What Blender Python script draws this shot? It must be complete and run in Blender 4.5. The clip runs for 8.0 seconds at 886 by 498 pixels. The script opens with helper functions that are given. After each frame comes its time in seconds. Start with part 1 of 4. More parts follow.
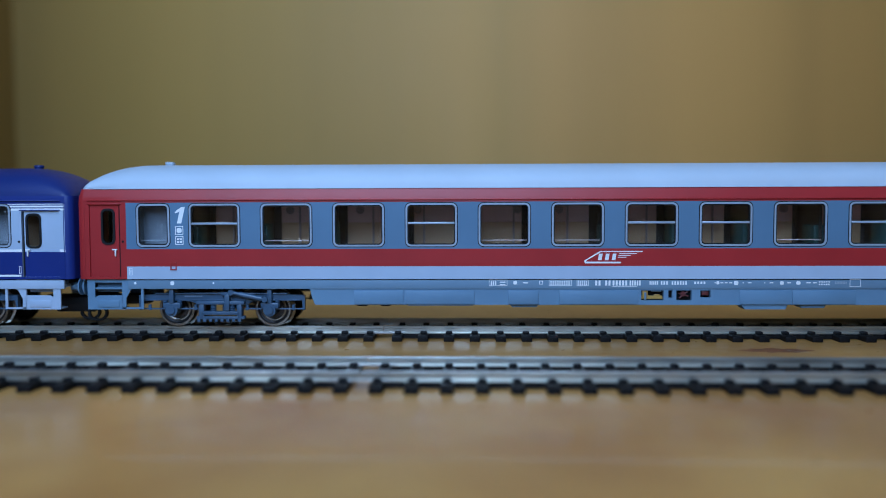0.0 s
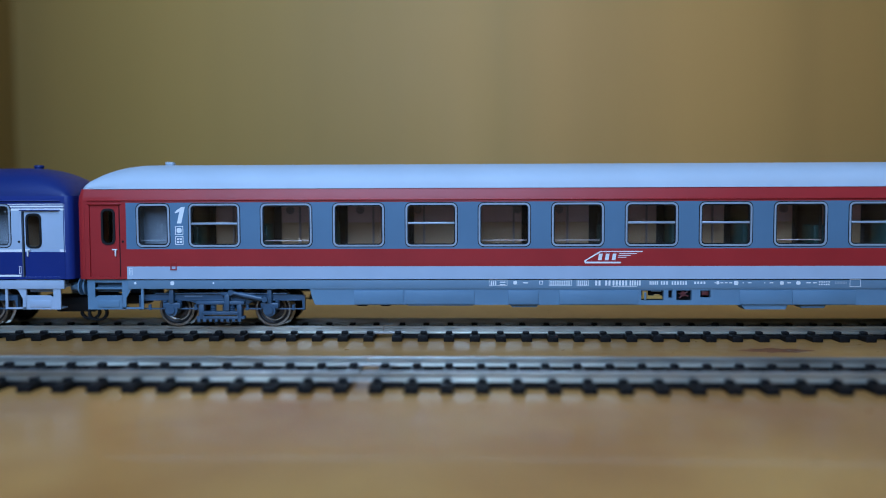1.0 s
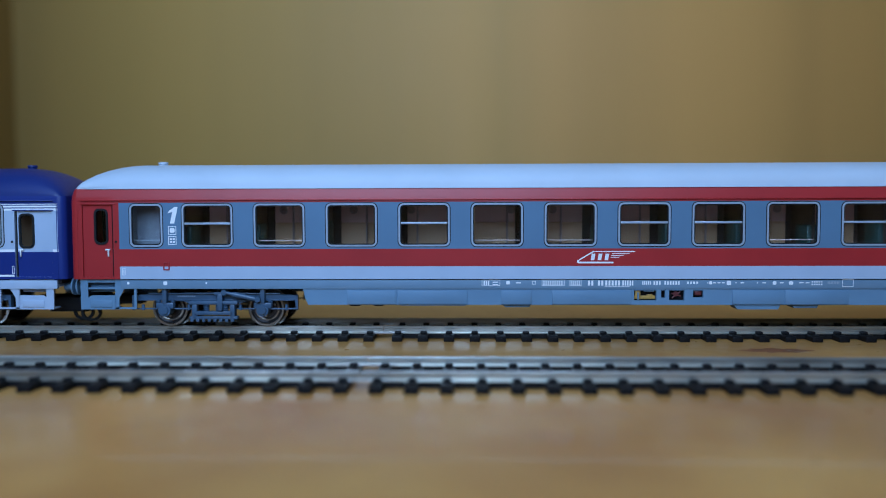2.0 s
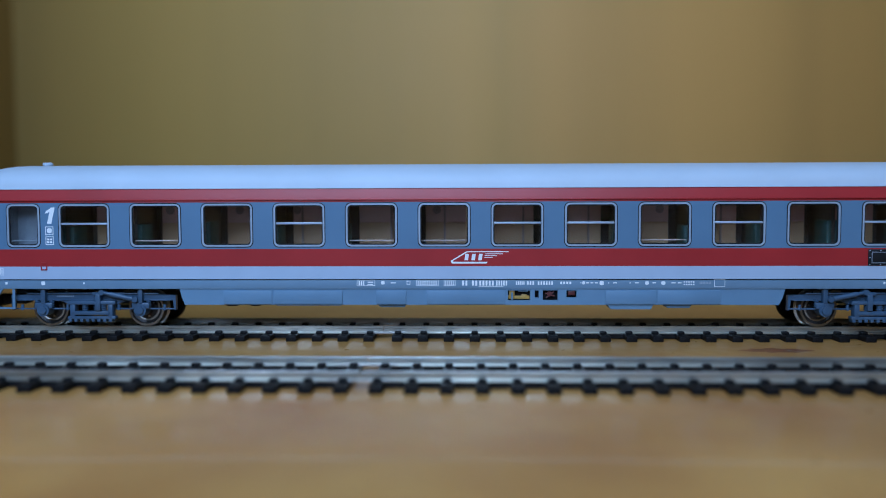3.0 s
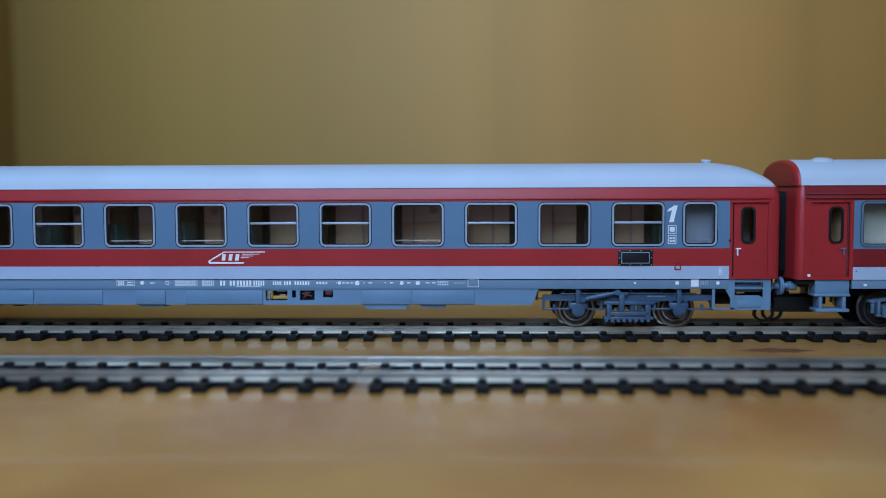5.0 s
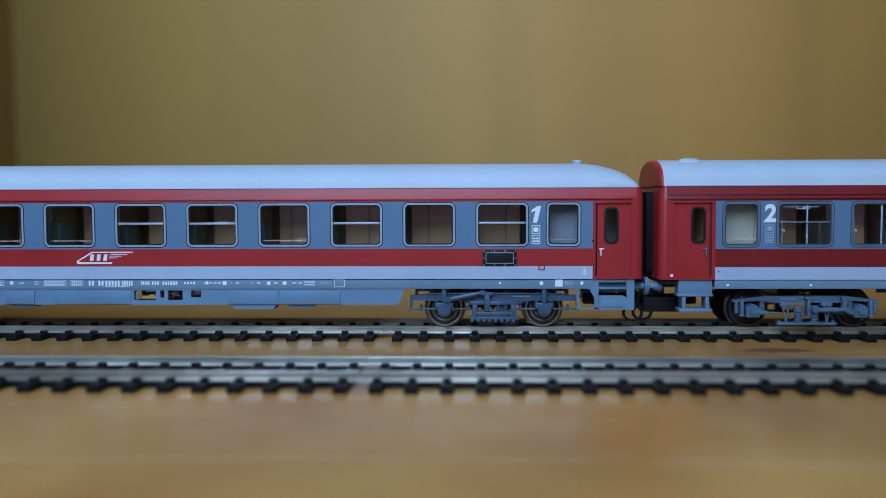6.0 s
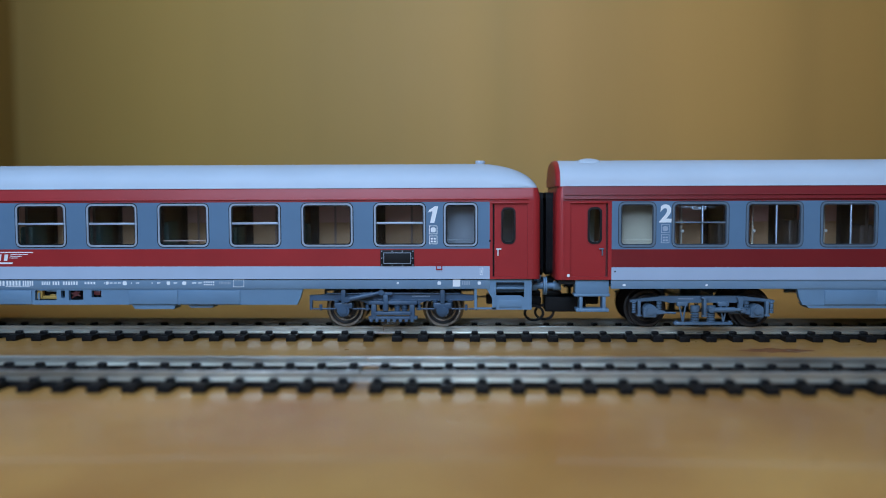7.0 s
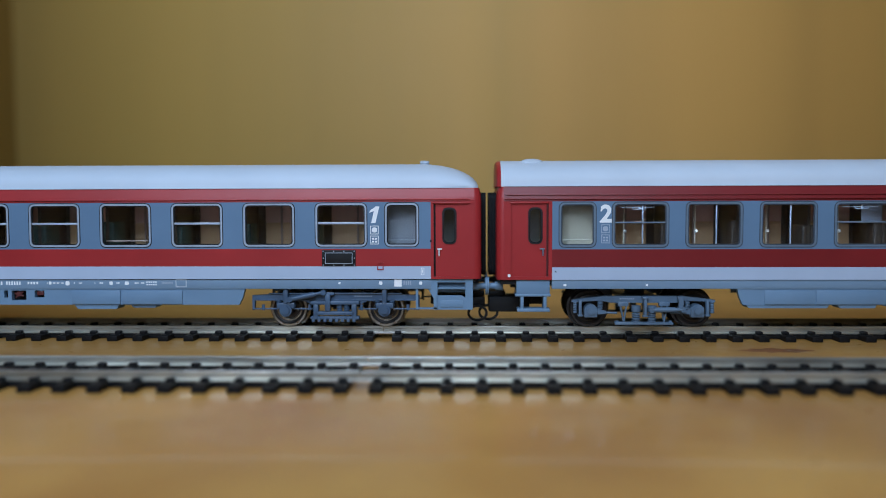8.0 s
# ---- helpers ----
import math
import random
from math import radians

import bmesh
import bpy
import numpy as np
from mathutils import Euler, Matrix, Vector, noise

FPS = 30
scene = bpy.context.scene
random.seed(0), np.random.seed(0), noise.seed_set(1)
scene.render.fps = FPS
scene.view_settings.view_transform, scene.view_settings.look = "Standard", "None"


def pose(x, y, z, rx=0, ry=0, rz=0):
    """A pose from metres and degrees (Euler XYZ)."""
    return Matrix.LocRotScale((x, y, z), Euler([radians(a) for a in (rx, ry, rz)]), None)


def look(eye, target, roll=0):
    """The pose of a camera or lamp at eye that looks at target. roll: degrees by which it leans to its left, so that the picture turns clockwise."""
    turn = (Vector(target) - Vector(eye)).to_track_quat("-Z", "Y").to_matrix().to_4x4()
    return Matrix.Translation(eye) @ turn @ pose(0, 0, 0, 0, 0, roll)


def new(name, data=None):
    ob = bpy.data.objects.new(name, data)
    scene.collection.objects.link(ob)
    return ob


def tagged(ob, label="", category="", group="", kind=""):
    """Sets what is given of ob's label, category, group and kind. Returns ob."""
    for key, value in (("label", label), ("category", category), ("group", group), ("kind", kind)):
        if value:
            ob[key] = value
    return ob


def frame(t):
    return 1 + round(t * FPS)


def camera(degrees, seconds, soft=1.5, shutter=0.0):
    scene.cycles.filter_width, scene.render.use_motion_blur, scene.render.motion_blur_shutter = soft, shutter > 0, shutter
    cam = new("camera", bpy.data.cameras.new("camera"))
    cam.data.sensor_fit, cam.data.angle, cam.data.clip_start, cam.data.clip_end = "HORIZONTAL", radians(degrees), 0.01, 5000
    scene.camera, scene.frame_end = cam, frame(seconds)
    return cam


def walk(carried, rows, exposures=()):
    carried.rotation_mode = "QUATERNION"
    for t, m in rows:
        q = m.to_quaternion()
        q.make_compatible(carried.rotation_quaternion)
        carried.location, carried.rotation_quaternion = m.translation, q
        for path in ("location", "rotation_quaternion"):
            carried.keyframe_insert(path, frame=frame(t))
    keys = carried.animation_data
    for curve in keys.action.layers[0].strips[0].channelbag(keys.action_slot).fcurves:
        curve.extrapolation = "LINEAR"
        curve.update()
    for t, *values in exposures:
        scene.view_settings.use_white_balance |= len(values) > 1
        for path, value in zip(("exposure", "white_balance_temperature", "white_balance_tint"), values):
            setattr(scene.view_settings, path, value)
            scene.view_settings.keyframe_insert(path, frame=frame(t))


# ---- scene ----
# A model railway on a table: three coaches pulled along the farther of two tracks. Sizes in millimetres, built at MM.
MM = 0.001
RAIL_TOP = 3.6

# ---------------------------------------------------------------- camera
cam = camera(56.1, 8.0, soft=1.0)
cam.data.dof.use_dof = True
cam.data.dof.focus_distance = 0.231
cam.data.dof.aperture_fstop = 7.0
EYE = Vector((6.95, -246.6, 39.3)) * MM
AIM = Vector((0.0, -15.3, 26.25)) * MM
VIEW = look(EYE, AIM, roll=-0.19)
walk(cam, [(0.0, VIEW), (8.0, VIEW)],
     exposures=[(0.0, -0.03, 5880, 12), (2.2, -0.03, 5880, 12), (3.0, -0.03, 6000, 13), (3.5, -0.03, 6180, 14), (4.5, -0.05, 6400, 14), (6.0, -0.03, 6420, 13), (7.0, 0.02, 6850, 13), (7.5, 0.06, 7250, 14), (8.0, 0.08, 7700, 15)])

# ---------------------------------------------------------------- world and light
world = bpy.data.worlds.new("world")
scene.world = world
world.use_nodes = True
wn = world.node_tree.nodes
sky = wn.new("ShaderNodeTexSky")
sky.sky_type, sky.sun_disc, sky.sun_elevation, sky.sun_rotation = "NISHITA", False, radians(35), radians(200)
wn["Background"].inputs["Strength"].default_value = 0.1
world.node_tree.links.new(sky.outputs["Color"], wn["Background"].inputs["Color"])

# daylight that enters by the window behind and above the camera
day = bpy.data.lights.new("window_daylight", "AREA")
day.shape, day.size, day.size_y, day.energy, day.color = "RECTANGLE", 0.32, 1.02, 8.6, (0.37, 0.62, 0.98)
day_ob = new("window_daylight", day)
day_ob.matrix_world = look((-0.07, -0.405, 0.66), (-0.07, 0.25, 0.66))


# ---------------------------------------------------------------- materials
def surface(name, color, rough=0.4, metal=0.0, vary=0.12, scale=60.0, fine=900.0, bump=0.15, coat=0.0, stretch=(1, 1, 1), second=None, spec=0.5):
    """A painted, plastic or metal surface with stains at one scale and grain at another."""
    mat = bpy.data.materials.new(name)
    mat.use_nodes = True
    nodes, links = mat.node_tree.nodes, mat.node_tree.links
    bsdf = nodes["Principled BSDF"]
    coords = nodes.new("ShaderNodeTexCoord")
    mapping = nodes.new("ShaderNodeMapping")
    mapping.inputs["Scale"].default_value = stretch
    links.new(coords.outputs["Object"], mapping.inputs["Vector"])
    big, small = nodes.new("ShaderNodeTexNoise"), nodes.new("ShaderNodeTexNoise")
    for n, s, d in ((big, scale, 4.0), (small, fine, 3.0)):
        n.inputs["Scale"].default_value, n.inputs["Detail"].default_value = s, d
        links.new(mapping.outputs["Vector"], n.inputs["Vector"])
    mix = nodes.new("ShaderNodeMix")
    mix.data_type = "RGBA"
    dark = second or tuple(c * (1 - vary) for c in color)
    mix.inputs[6].default_value = (*dark, 1)
    mix.inputs[7].default_value = (*[min(1, c * (1 + vary * 0.5)) for c in color], 1)
    ramp = nodes.new("ShaderNodeMapRange")
    ramp.inputs["From Min"].default_value, ramp.inputs["From Max"].default_value = 0.32, 0.68
    links.new(big.outputs["Fac"], ramp.inputs["Value"])
    links.new(ramp.outputs["Result"], mix.inputs[0])
    links.new(mix.outputs[2], bsdf.inputs["Base Color"])
    rr = nodes.new("ShaderNodeMapRange")
    rr.inputs["To Min"].default_value, rr.inputs["To Max"].default_value = max(0.03, rough - 0.08), rough + 0.08
    links.new(small.outputs["Fac"], rr.inputs["Value"])
    links.new(rr.outputs["Result"], bsdf.inputs["Roughness"])
    bsdf.inputs["Metallic"].default_value = metal
    bsdf.inputs["Coat Weight"].default_value = coat
    bsdf.inputs["Specular IOR Level"].default_value = spec
    if bump:
        b = nodes.new("ShaderNodeBump")
        b.inputs["Strength"].default_value, b.inputs["Distance"].default_value = bump, 0.00008
        links.new(small.outputs["Fac"], b.inputs["Height"])
        links.new(b.outputs["Normal"], bsdf.inputs["Normal"])
    return mat


def clear_glass(name, tint, rough=0.02):
    mat = bpy.data.materials.new(name)
    mat.use_nodes = True
    bsdf = mat.node_tree.nodes["Principled BSDF"]
    bsdf.inputs["Base Color"].default_value = (*tint, 1)
    bsdf.inputs["Roughness"].default_value = rough
    bsdf.inputs["Transmission Weight"].default_value = 1.0
    bsdf.inputs["IOR"].default_value = 1.45
    return mat


def table_wood():
    """Varnished wood: long streaks along the table, broad cloudy patches, a few fine scratches."""
    mat = surface("table_varnished_wood", (0.55, 0.27, 0.072), 0.31, 0, 0.22, 34.0, 260.0, 0.05, 0.15, (1.0, 0.9, 1), (0.46, 0.20, 0.05))
    nodes, links = mat.node_tree.nodes, mat.node_tree.links
    bsdf = nodes["Principled BSDF"]
    base = bsdf.inputs["Base Color"].links[0].from_socket
    cloud = nodes.new("ShaderNodeTexNoise")
    cloud.inputs["Scale"].default_value, cloud.inputs["Detail"].default_value = 9.0, 2.0
    coords = nodes.new("ShaderNodeTexCoord")
    links.new(coords.outputs["Object"], cloud.inputs["Vector"])
    tone = nodes.new("ShaderNodeMapRange")
    tone.inputs["From Min"].default_value, tone.inputs["From Max"].default_value = 0.3, 0.7
    tone.inputs["To Min"].default_value, tone.inputs["To Max"].default_value = 0.82, 1.12
    links.new(cloud.outputs["Fac"], tone.inputs["Value"])
    mul = nodes.new("ShaderNodeMix")
    mul.data_type, mul.blend_type = "RGBA", "MULTIPLY"
    mul.inputs[0].default_value = 1.0
    links.new(base, mul.inputs[6])
    links.new(tone.outputs["Result"], mul.inputs[7])
    links.new(mul.outputs[2], bsdf.inputs["Base Color"])
    return mat


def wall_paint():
    """Old ochre paint in broad upright bands, olive to tan, with soft streaks; both sides are darkened to paint in
    light falloff.
    """
    mat = surface("shaded_ochre_wall_paint", (0.89, 0.47, 0.117), 0.55, vary=0.10, scale=2.6, fine=120.0, bump=0.1, stretch=(3.0, 1, 0.12))
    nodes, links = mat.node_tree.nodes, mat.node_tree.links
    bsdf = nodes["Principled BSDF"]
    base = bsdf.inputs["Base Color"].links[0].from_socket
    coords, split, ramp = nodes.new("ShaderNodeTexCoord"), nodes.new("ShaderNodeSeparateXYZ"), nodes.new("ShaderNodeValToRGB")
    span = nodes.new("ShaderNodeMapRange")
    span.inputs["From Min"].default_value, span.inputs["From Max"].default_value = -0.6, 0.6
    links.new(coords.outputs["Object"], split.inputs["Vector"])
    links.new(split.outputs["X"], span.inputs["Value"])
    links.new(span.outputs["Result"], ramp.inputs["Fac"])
    # the dark end stops put light falloff and corner shade into the colour
    falloff_tones = [(0.0, (0.36, 0.38, 0.32)), (0.12, (0.44, 0.46, 0.38)), (0.2, (0.62, 0.66, 0.55)), (0.34, (0.80, 0.84, 0.75)), (0.50, (0.95, 0.97, 0.95)), (0.535, (0.90, 0.93, 0.90)), (0.58, (1.0, 1.0, 1.0)), (0.72, (0.95, 0.94, 0.94)), (1.0, (0.72, 0.71, 0.68))]
    while len(ramp.color_ramp.elements) < len(falloff_tones):
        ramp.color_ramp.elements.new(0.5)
    for el, (p, rgb) in zip(ramp.color_ramp.elements, falloff_tones):
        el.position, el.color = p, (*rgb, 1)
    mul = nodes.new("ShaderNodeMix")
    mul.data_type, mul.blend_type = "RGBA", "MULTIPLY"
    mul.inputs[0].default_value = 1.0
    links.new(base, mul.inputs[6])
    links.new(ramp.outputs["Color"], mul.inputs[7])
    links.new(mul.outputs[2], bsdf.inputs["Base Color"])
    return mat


RED = surface("red_paint", (0.38, 0.025, 0.026), 0.36, vary=0.10, spec=0.35)
DARK_RED = surface("dark_red_plastic", (0.10, 0.02, 0.02), 0.45, vary=0.3)
DEEP_RED = surface("deep_red_paint", (0.21, 0.016, 0.018), 0.36, vary=0.10, spec=0.35)
SLATE = surface("slate_grey_paint", (0.108, 0.195, 0.295), 0.40, vary=0.08, spec=0.35)
PALE = surface("pale_grey_paint", (0.40, 0.48, 0.60), 0.40, vary=0.07, spec=0.35)
SILL = surface("grey_frame_paint", (0.155, 0.245, 0.335), 0.42, vary=0.10, spec=0.35)
SKIRT = surface("grey_blue_plastic", (0.14, 0.24, 0.345), 0.42, vary=0.10, spec=0.35)
ROOF = surface("light_grey_roof", (0.49, 0.55, 0.62), 0.52, vary=0.05, spec=0.35)
BLUE = surface("dark_blue_paint", (0.012, 0.028, 0.17), 0.36, vary=0.10, spec=0.35)
NAVY = surface("navy_roof", (0.012, 0.026, 0.14), 0.40, vary=0.10, spec=0.35)
WHITE = surface("white_print", (0.82, 0.82, 0.82), 0.45, vary=0.04)
SILVER = surface("silver_window_trim", (0.36, 0.42, 0.50), 0.35, 0.2, vary=0.10)
BOGIE = surface("dark_blue_grey_bogie_plastic", (0.05, 0.097, 0.16), 0.38, vary=0.2, scale=150)
BOGIE_2 = surface("grey_bogie_plastic", (0.09, 0.15, 0.215), 0.38, vary=0.2, scale=150)
GASKET = surface("dark_slate_rubber", (0.035, 0.05, 0.07), 0.5, vary=0.2)
GREY_TRIM = surface("slate_window_trim", (0.12, 0.17, 0.22), 0.4, vary=0.1)
BLACK = surface("black_plastic", (0.010, 0.010, 0.011), 0.5, vary=0.3, spec=0.25)
RUBBER = surface("black_rubber", (0.008, 0.008, 0.009), 0.7, vary=0.3, spec=0.15)
SLEEPER = surface("black_sleeper_plastic", (0.010, 0.009, 0.009), 0.42, vary=0.35, scale=200, bump=0.4, spec=0.14)
STEEL = surface("nickel_silver_rail", (0.64, 0.63, 0.56), 0.36, 0.85, vary=0.34, scale=70, stretch=(0.5, 3, 3), second=(0.38, 0.36, 0.31))
JOINER = surface("bright_tin", (0.58, 0.56, 0.52), 0.42, 0.9, vary=0.15)
TYRE = surface("wheel_steel", (0.36, 0.34, 0.31), 0.30, 1.0, vary=0.25)
DISC = surface("wheel_dark_disc", (0.035, 0.031, 0.03), 0.4, 0.3, vary=0.3)
INSIDE = surface("tan_interior_plastic", (0.60, 0.36, 0.19), 0.5, vary=0.12)
INSIDE_UP = surface("mauve_interior_plastic", (0.68, 0.41, 0.35), 0.5, vary=0.12)
INSIDE_DARK = surface("dark_brown_interior_plastic", (0.075, 0.055, 0.045), 0.5, vary=0.2)
CREAM = surface("cream_curtain_plastic", (0.50, 0.45, 0.36), 0.5, vary=0.1)
SEAT = surface("green_seat_plastic", (0.03, 0.085, 0.075), 0.55, vary=0.2)
POST = surface("brown_grey_post_plastic", (0.34, 0.24, 0.20), 0.45, vary=0.1)
LINING = surface("grey_washroom_plastic", (0.15, 0.165, 0.185), 0.45, vary=0.15, scale=60)
VESTIBULE = surface("pale_vestibule_plastic", (0.50, 0.48, 0.44), 0.45, vary=0.12)
MILKY = surface("frosted_pane", (0.34, 0.31, 0.24), 0.40, vary=0.15, scale=60)
BRASS = surface("ochre_equipment", (0.45, 0.26, 0.06), 0.4, vary=0.3)
GLASS = clear_glass("window_glass", (0.96, 0.97, 0.97))
TABLE = table_wood()
SCRATCH = surface("bare_wood_scratch", (0.62, 0.50, 0.38), 0.6)
STAIN = surface("red_brown_stain", (0.28, 0.09, 0.035), 0.4, vary=0.5, scale=180)
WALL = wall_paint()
PLASTER = surface("room_plaster", (0.60, 0.58, 0.54), 0.7, vary=0.08, scale=2.0, fine=150.0)
PARQUET = surface("dark_floor_boards", (0.22, 0.13, 0.07), 0.45, vary=0.2, scale=3.0, fine=80.0, stretch=(1, 6, 1))


# ---------------------------------------------------------------- mesh helpers
def thing(name, label, category, at=Matrix(), group="", kind=""):
    ob = new(name)
    ob.empty_display_size = 0.01
    ob.matrix_world = at
    return tagged(ob, label, category, group, kind)


def mesh_of(name, bm, mats, smooth=0.0):
    bmesh.ops.recalc_face_normals(bm, faces=bm.faces)
    me = bpy.data.meshes.new(name)
    bm.to_mesh(me)
    bm.free()
    for m in mats if isinstance(mats, (list, tuple)) else [mats]:
        me.materials.append(m)
    if smooth:
        me.polygons.foreach_set("use_smooth", [True] * len(me.polygons))
        me.set_sharp_from_angle(angle=radians(smooth))
    return me


def part(name, bm, mats, parent, label="", smooth=35.0, at=None):
    ob = new(name, mesh_of(name, bm, mats, smooth))
    ob.parent = parent
    if at is not None:
        ob.matrix_basis = at
    if label:
        ob["label"] = label
    return ob


def top_mesh(name, bm, mats, label, category, kind="", smooth=35.0):
    return tagged(new(name, mesh_of(name, bm, mats, smooth)), label, category, "", kind)


def box(bm, x0, x1, y0, y1, z0, z1, r=0.0, slot=0):
    """A block between the limits, in millimetres, with its edges rounded by r."""
    m = Matrix.LocRotScale(((x0 + x1) / 2 * MM, (y0 + y1) / 2 * MM, (z0 + z1) / 2 * MM), None, (abs(x1 - x0) * MM, abs(y1 - y0) * MM, abs(z1 - z0) * MM))
    made = bmesh.ops.create_cube(bm, size=1.0, matrix=m)["verts"]
    faces = list({f for v in made for f in v.link_faces})
    for f in faces:
        f.material_index = slot
    if r:
        edges = list({e for v in made for e in v.link_edges})
        out = bmesh.ops.bevel(bm, geom=edges, offset=r * MM, segments=2, affect="EDGES", profile=0.5, material=slot)
        made = list({v for f in out["faces"] for v in f.verts} | {v for v in made if v.is_valid})
    return made


def rod(bm, a, b, r, seg=12, r2=None, slot=0):
    """A round bar from a to b, in millimetres."""
    a, b = Vector(a) * MM, Vector(b) * MM
    m = Matrix.Translation((a + b) / 2) @ (b - a).to_track_quat("Z", "Y").to_matrix().to_4x4()
    made = bmesh.ops.create_cone(bm, cap_ends=True, segments=seg, radius1=r * MM, radius2=(r if r2 is None else r2) * MM, depth=(b - a).length, matrix=m)["verts"]
    for f in {f for v in made for f in v.link_faces}:
        f.material_index = slot
    return made


def spun(bm, profile, seg=28, axis="y", at=(0, 0, 0), slot=0, caps=True):
    """A turned body: profile is rows of (distance along the axis, radius)."""
    rings = []
    for d, r in profile:
        ring = []
        for k in range(seg):
            c, s = math.cos(2 * math.pi * k / seg) * r, math.sin(2 * math.pi * k / seg) * r
            p = {"y": (c, d, s), "x": (d, c, s), "z": (c, s, d)}[axis]
            ring.append(bm.verts.new((Vector(p) + Vector(at)) * MM))
        rings.append(ring)
    for r0, r1 in zip(rings, rings[1:]):
        for k in range(seg):
            bm.faces.new((r0[k], r0[(k + 1) % seg], r1[(k + 1) % seg], r1[k])).material_index = slot
    for ring in (rings[0], rings[-1]) if caps else ():
        bm.faces.new(ring).material_index = slot


def slab(bm, outline, y0, y1, slot=0):
    """A plate with an outline in x and z, between two depths."""
    a = [bm.verts.new((x * MM, y0 * MM, z * MM)) for x, z in outline]
    b = [bm.verts.new((x * MM, y1 * MM, z * MM)) for x, z in outline]
    n = len(outline)
    bm.faces.new(a).material_index = slot
    bm.faces.new(list(reversed(b))).material_index = slot
    for k in range(n):
        bm.faces.new((a[k], b[k], b[(k + 1) % n], a[(k + 1) % n])).material_index = slot


def rounded(x0, x1, z0, z1, r, n=5):
    """The outline of a rectangle with round corners."""
    out = []
    for cx, cz, a0 in ((x1 - r, z1 - r, 0), (x0 + r, z1 - r, 90), (x0 + r, z0 + r, 180), (x1 - r, z0 + r, 270)):
        for k in range(n + 1):
            a = radians(a0 + 90 * k / n)
            out.append((cx + r * math.cos(a), cz + r * math.sin(a)))
    return out


def ring_plate(bm, outer, inner, y0, y1, slot=0):
    """A frame between two outlines of equal length, from depth y0 to y1."""
    rows = [[bm.verts.new((x * MM, y * MM, z * MM)) for x, z in line] for line, y in ((outer, y1), (outer, y0), (inner, y0), (inner, y1))]
    n = len(outer)
    for r0, r1 in zip(rows, rows[1:] + rows[:1]):
        for k in range(n):
            bm.faces.new((r0[k], r0[(k + 1) % n], r1[(k + 1) % n], r1[k])).material_index = slot


# ---------------------------------------------------------------- room
def build_room():
    bm = bmesh.new()
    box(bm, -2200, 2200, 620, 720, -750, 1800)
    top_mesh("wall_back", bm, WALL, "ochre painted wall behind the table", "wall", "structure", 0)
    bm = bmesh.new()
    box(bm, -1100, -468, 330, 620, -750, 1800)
    # the paint's ramp is darkest here, in place of the pier's shade
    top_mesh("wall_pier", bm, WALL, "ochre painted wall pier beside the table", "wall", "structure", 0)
    for name, lim in (("wall_west", (-2300, -2200, -540, 620)), ("wall_east", (2200, 2300, -540, 620))):
        bm = bmesh.new()
        box(bm, lim[0], lim[1], lim[2], lim[3], -750, 1800)
        top_mesh(name, bm, PLASTER, "pale plastered room wall", "wall", "structure", 0)
    # the wall with the window, in four pieces round the opening
    bm = bmesh.new()
    x0, x1, z0, z1 = -240, 100, 130, 1190
    for lim in ((-2300, x0, -750, 1800), (x1, 2300, -750, 1800), (x0, x1, -750, z0), (x0, x1, z1, 1800)):
        box(bm, lim[0], lim[1], -540, -420, lim[2], lim[3])
    top_mesh("wall_window", bm, PLASTER, "pale plastered wall with a window opening", "wall", "structure", 0)
    bm = bmesh.new()
    box(bm, -2300, 2300, -540, 720, 1800, 1900)
    top_mesh("ceiling", bm, PLASTER, "pale plastered ceiling", "ceiling", "structure", 0)
    bm = bmesh.new()
    box(bm, -2300, 2300, -540, 720, -850, -750)
    top_mesh("floor", bm, PARQUET, "dark wooden board floor", "floor", "structure", 0)


def build_table():
    table = thing("table", "varnished warm brown wooden table under the tracks", "table", pose(0, 0, -0.75))
    bm = bmesh.new()
    box(bm, -900, 900, -380, 322, 722, 750, 3.0)
    part("tabletop", bm, TABLE, table)
    for x in (-850, 850):
        for y in (-340, 272):
            bm = bmesh.new()
            box(bm, x - 30, x + 30, y - 30, y + 30, 0, 722, 2.0)
            part("leg", bm, TABLE, table)


def build_table_marks():
    """Two pale scratches and a dark red stain on the varnish between the tracks."""
    table = bpy.data.objects["table"]
    for (xa, ya), (xb, yb), w in (((90.5, -26.5), (97.5, -32.0), 0.22), ((108.0, -20.5), (121.0, -23.5), 0.15)):
        bm = bmesh.new()
        d = Vector((xb - xa, yb - ya)).normalized()
        n = Vector((-d.y, d.x)) * w
        a = [bm.verts.new(Vector((px, py, 750.03)) * MM) for px, py in ((xa, ya), (xa + n.x + d.x, ya + n.y + d.y), (xb, yb), (xa - n.x + d.x, ya - n.y + d.y))]
        bm.faces.new(a)
        part("scratch", bm, [SCRATCH], table, "pale scratch in the varnish", 0)
    bm = bmesh.new()
    ring = [(88 + (9 + 2.2 * math.sin(3.1 * k) + 1.1 * math.cos(5.3 * k)) * math.cos(k * math.pi / 12), -27 + (3.0 + 0.8 * math.sin(2.3 * k)) * math.sin(k * math.pi / 12)) for k in range(24)]
    bm.faces.new([bm.verts.new(Vector((px, py, 750.015)) * MM) for px, py in ring])
    part("stain", bm, [STAIN], table, "dark red-brown stain", 0)


build_room()
build_table()
build_table_marks()


# ---------------------------------------------------------------- tracks
PITCH = 7.33
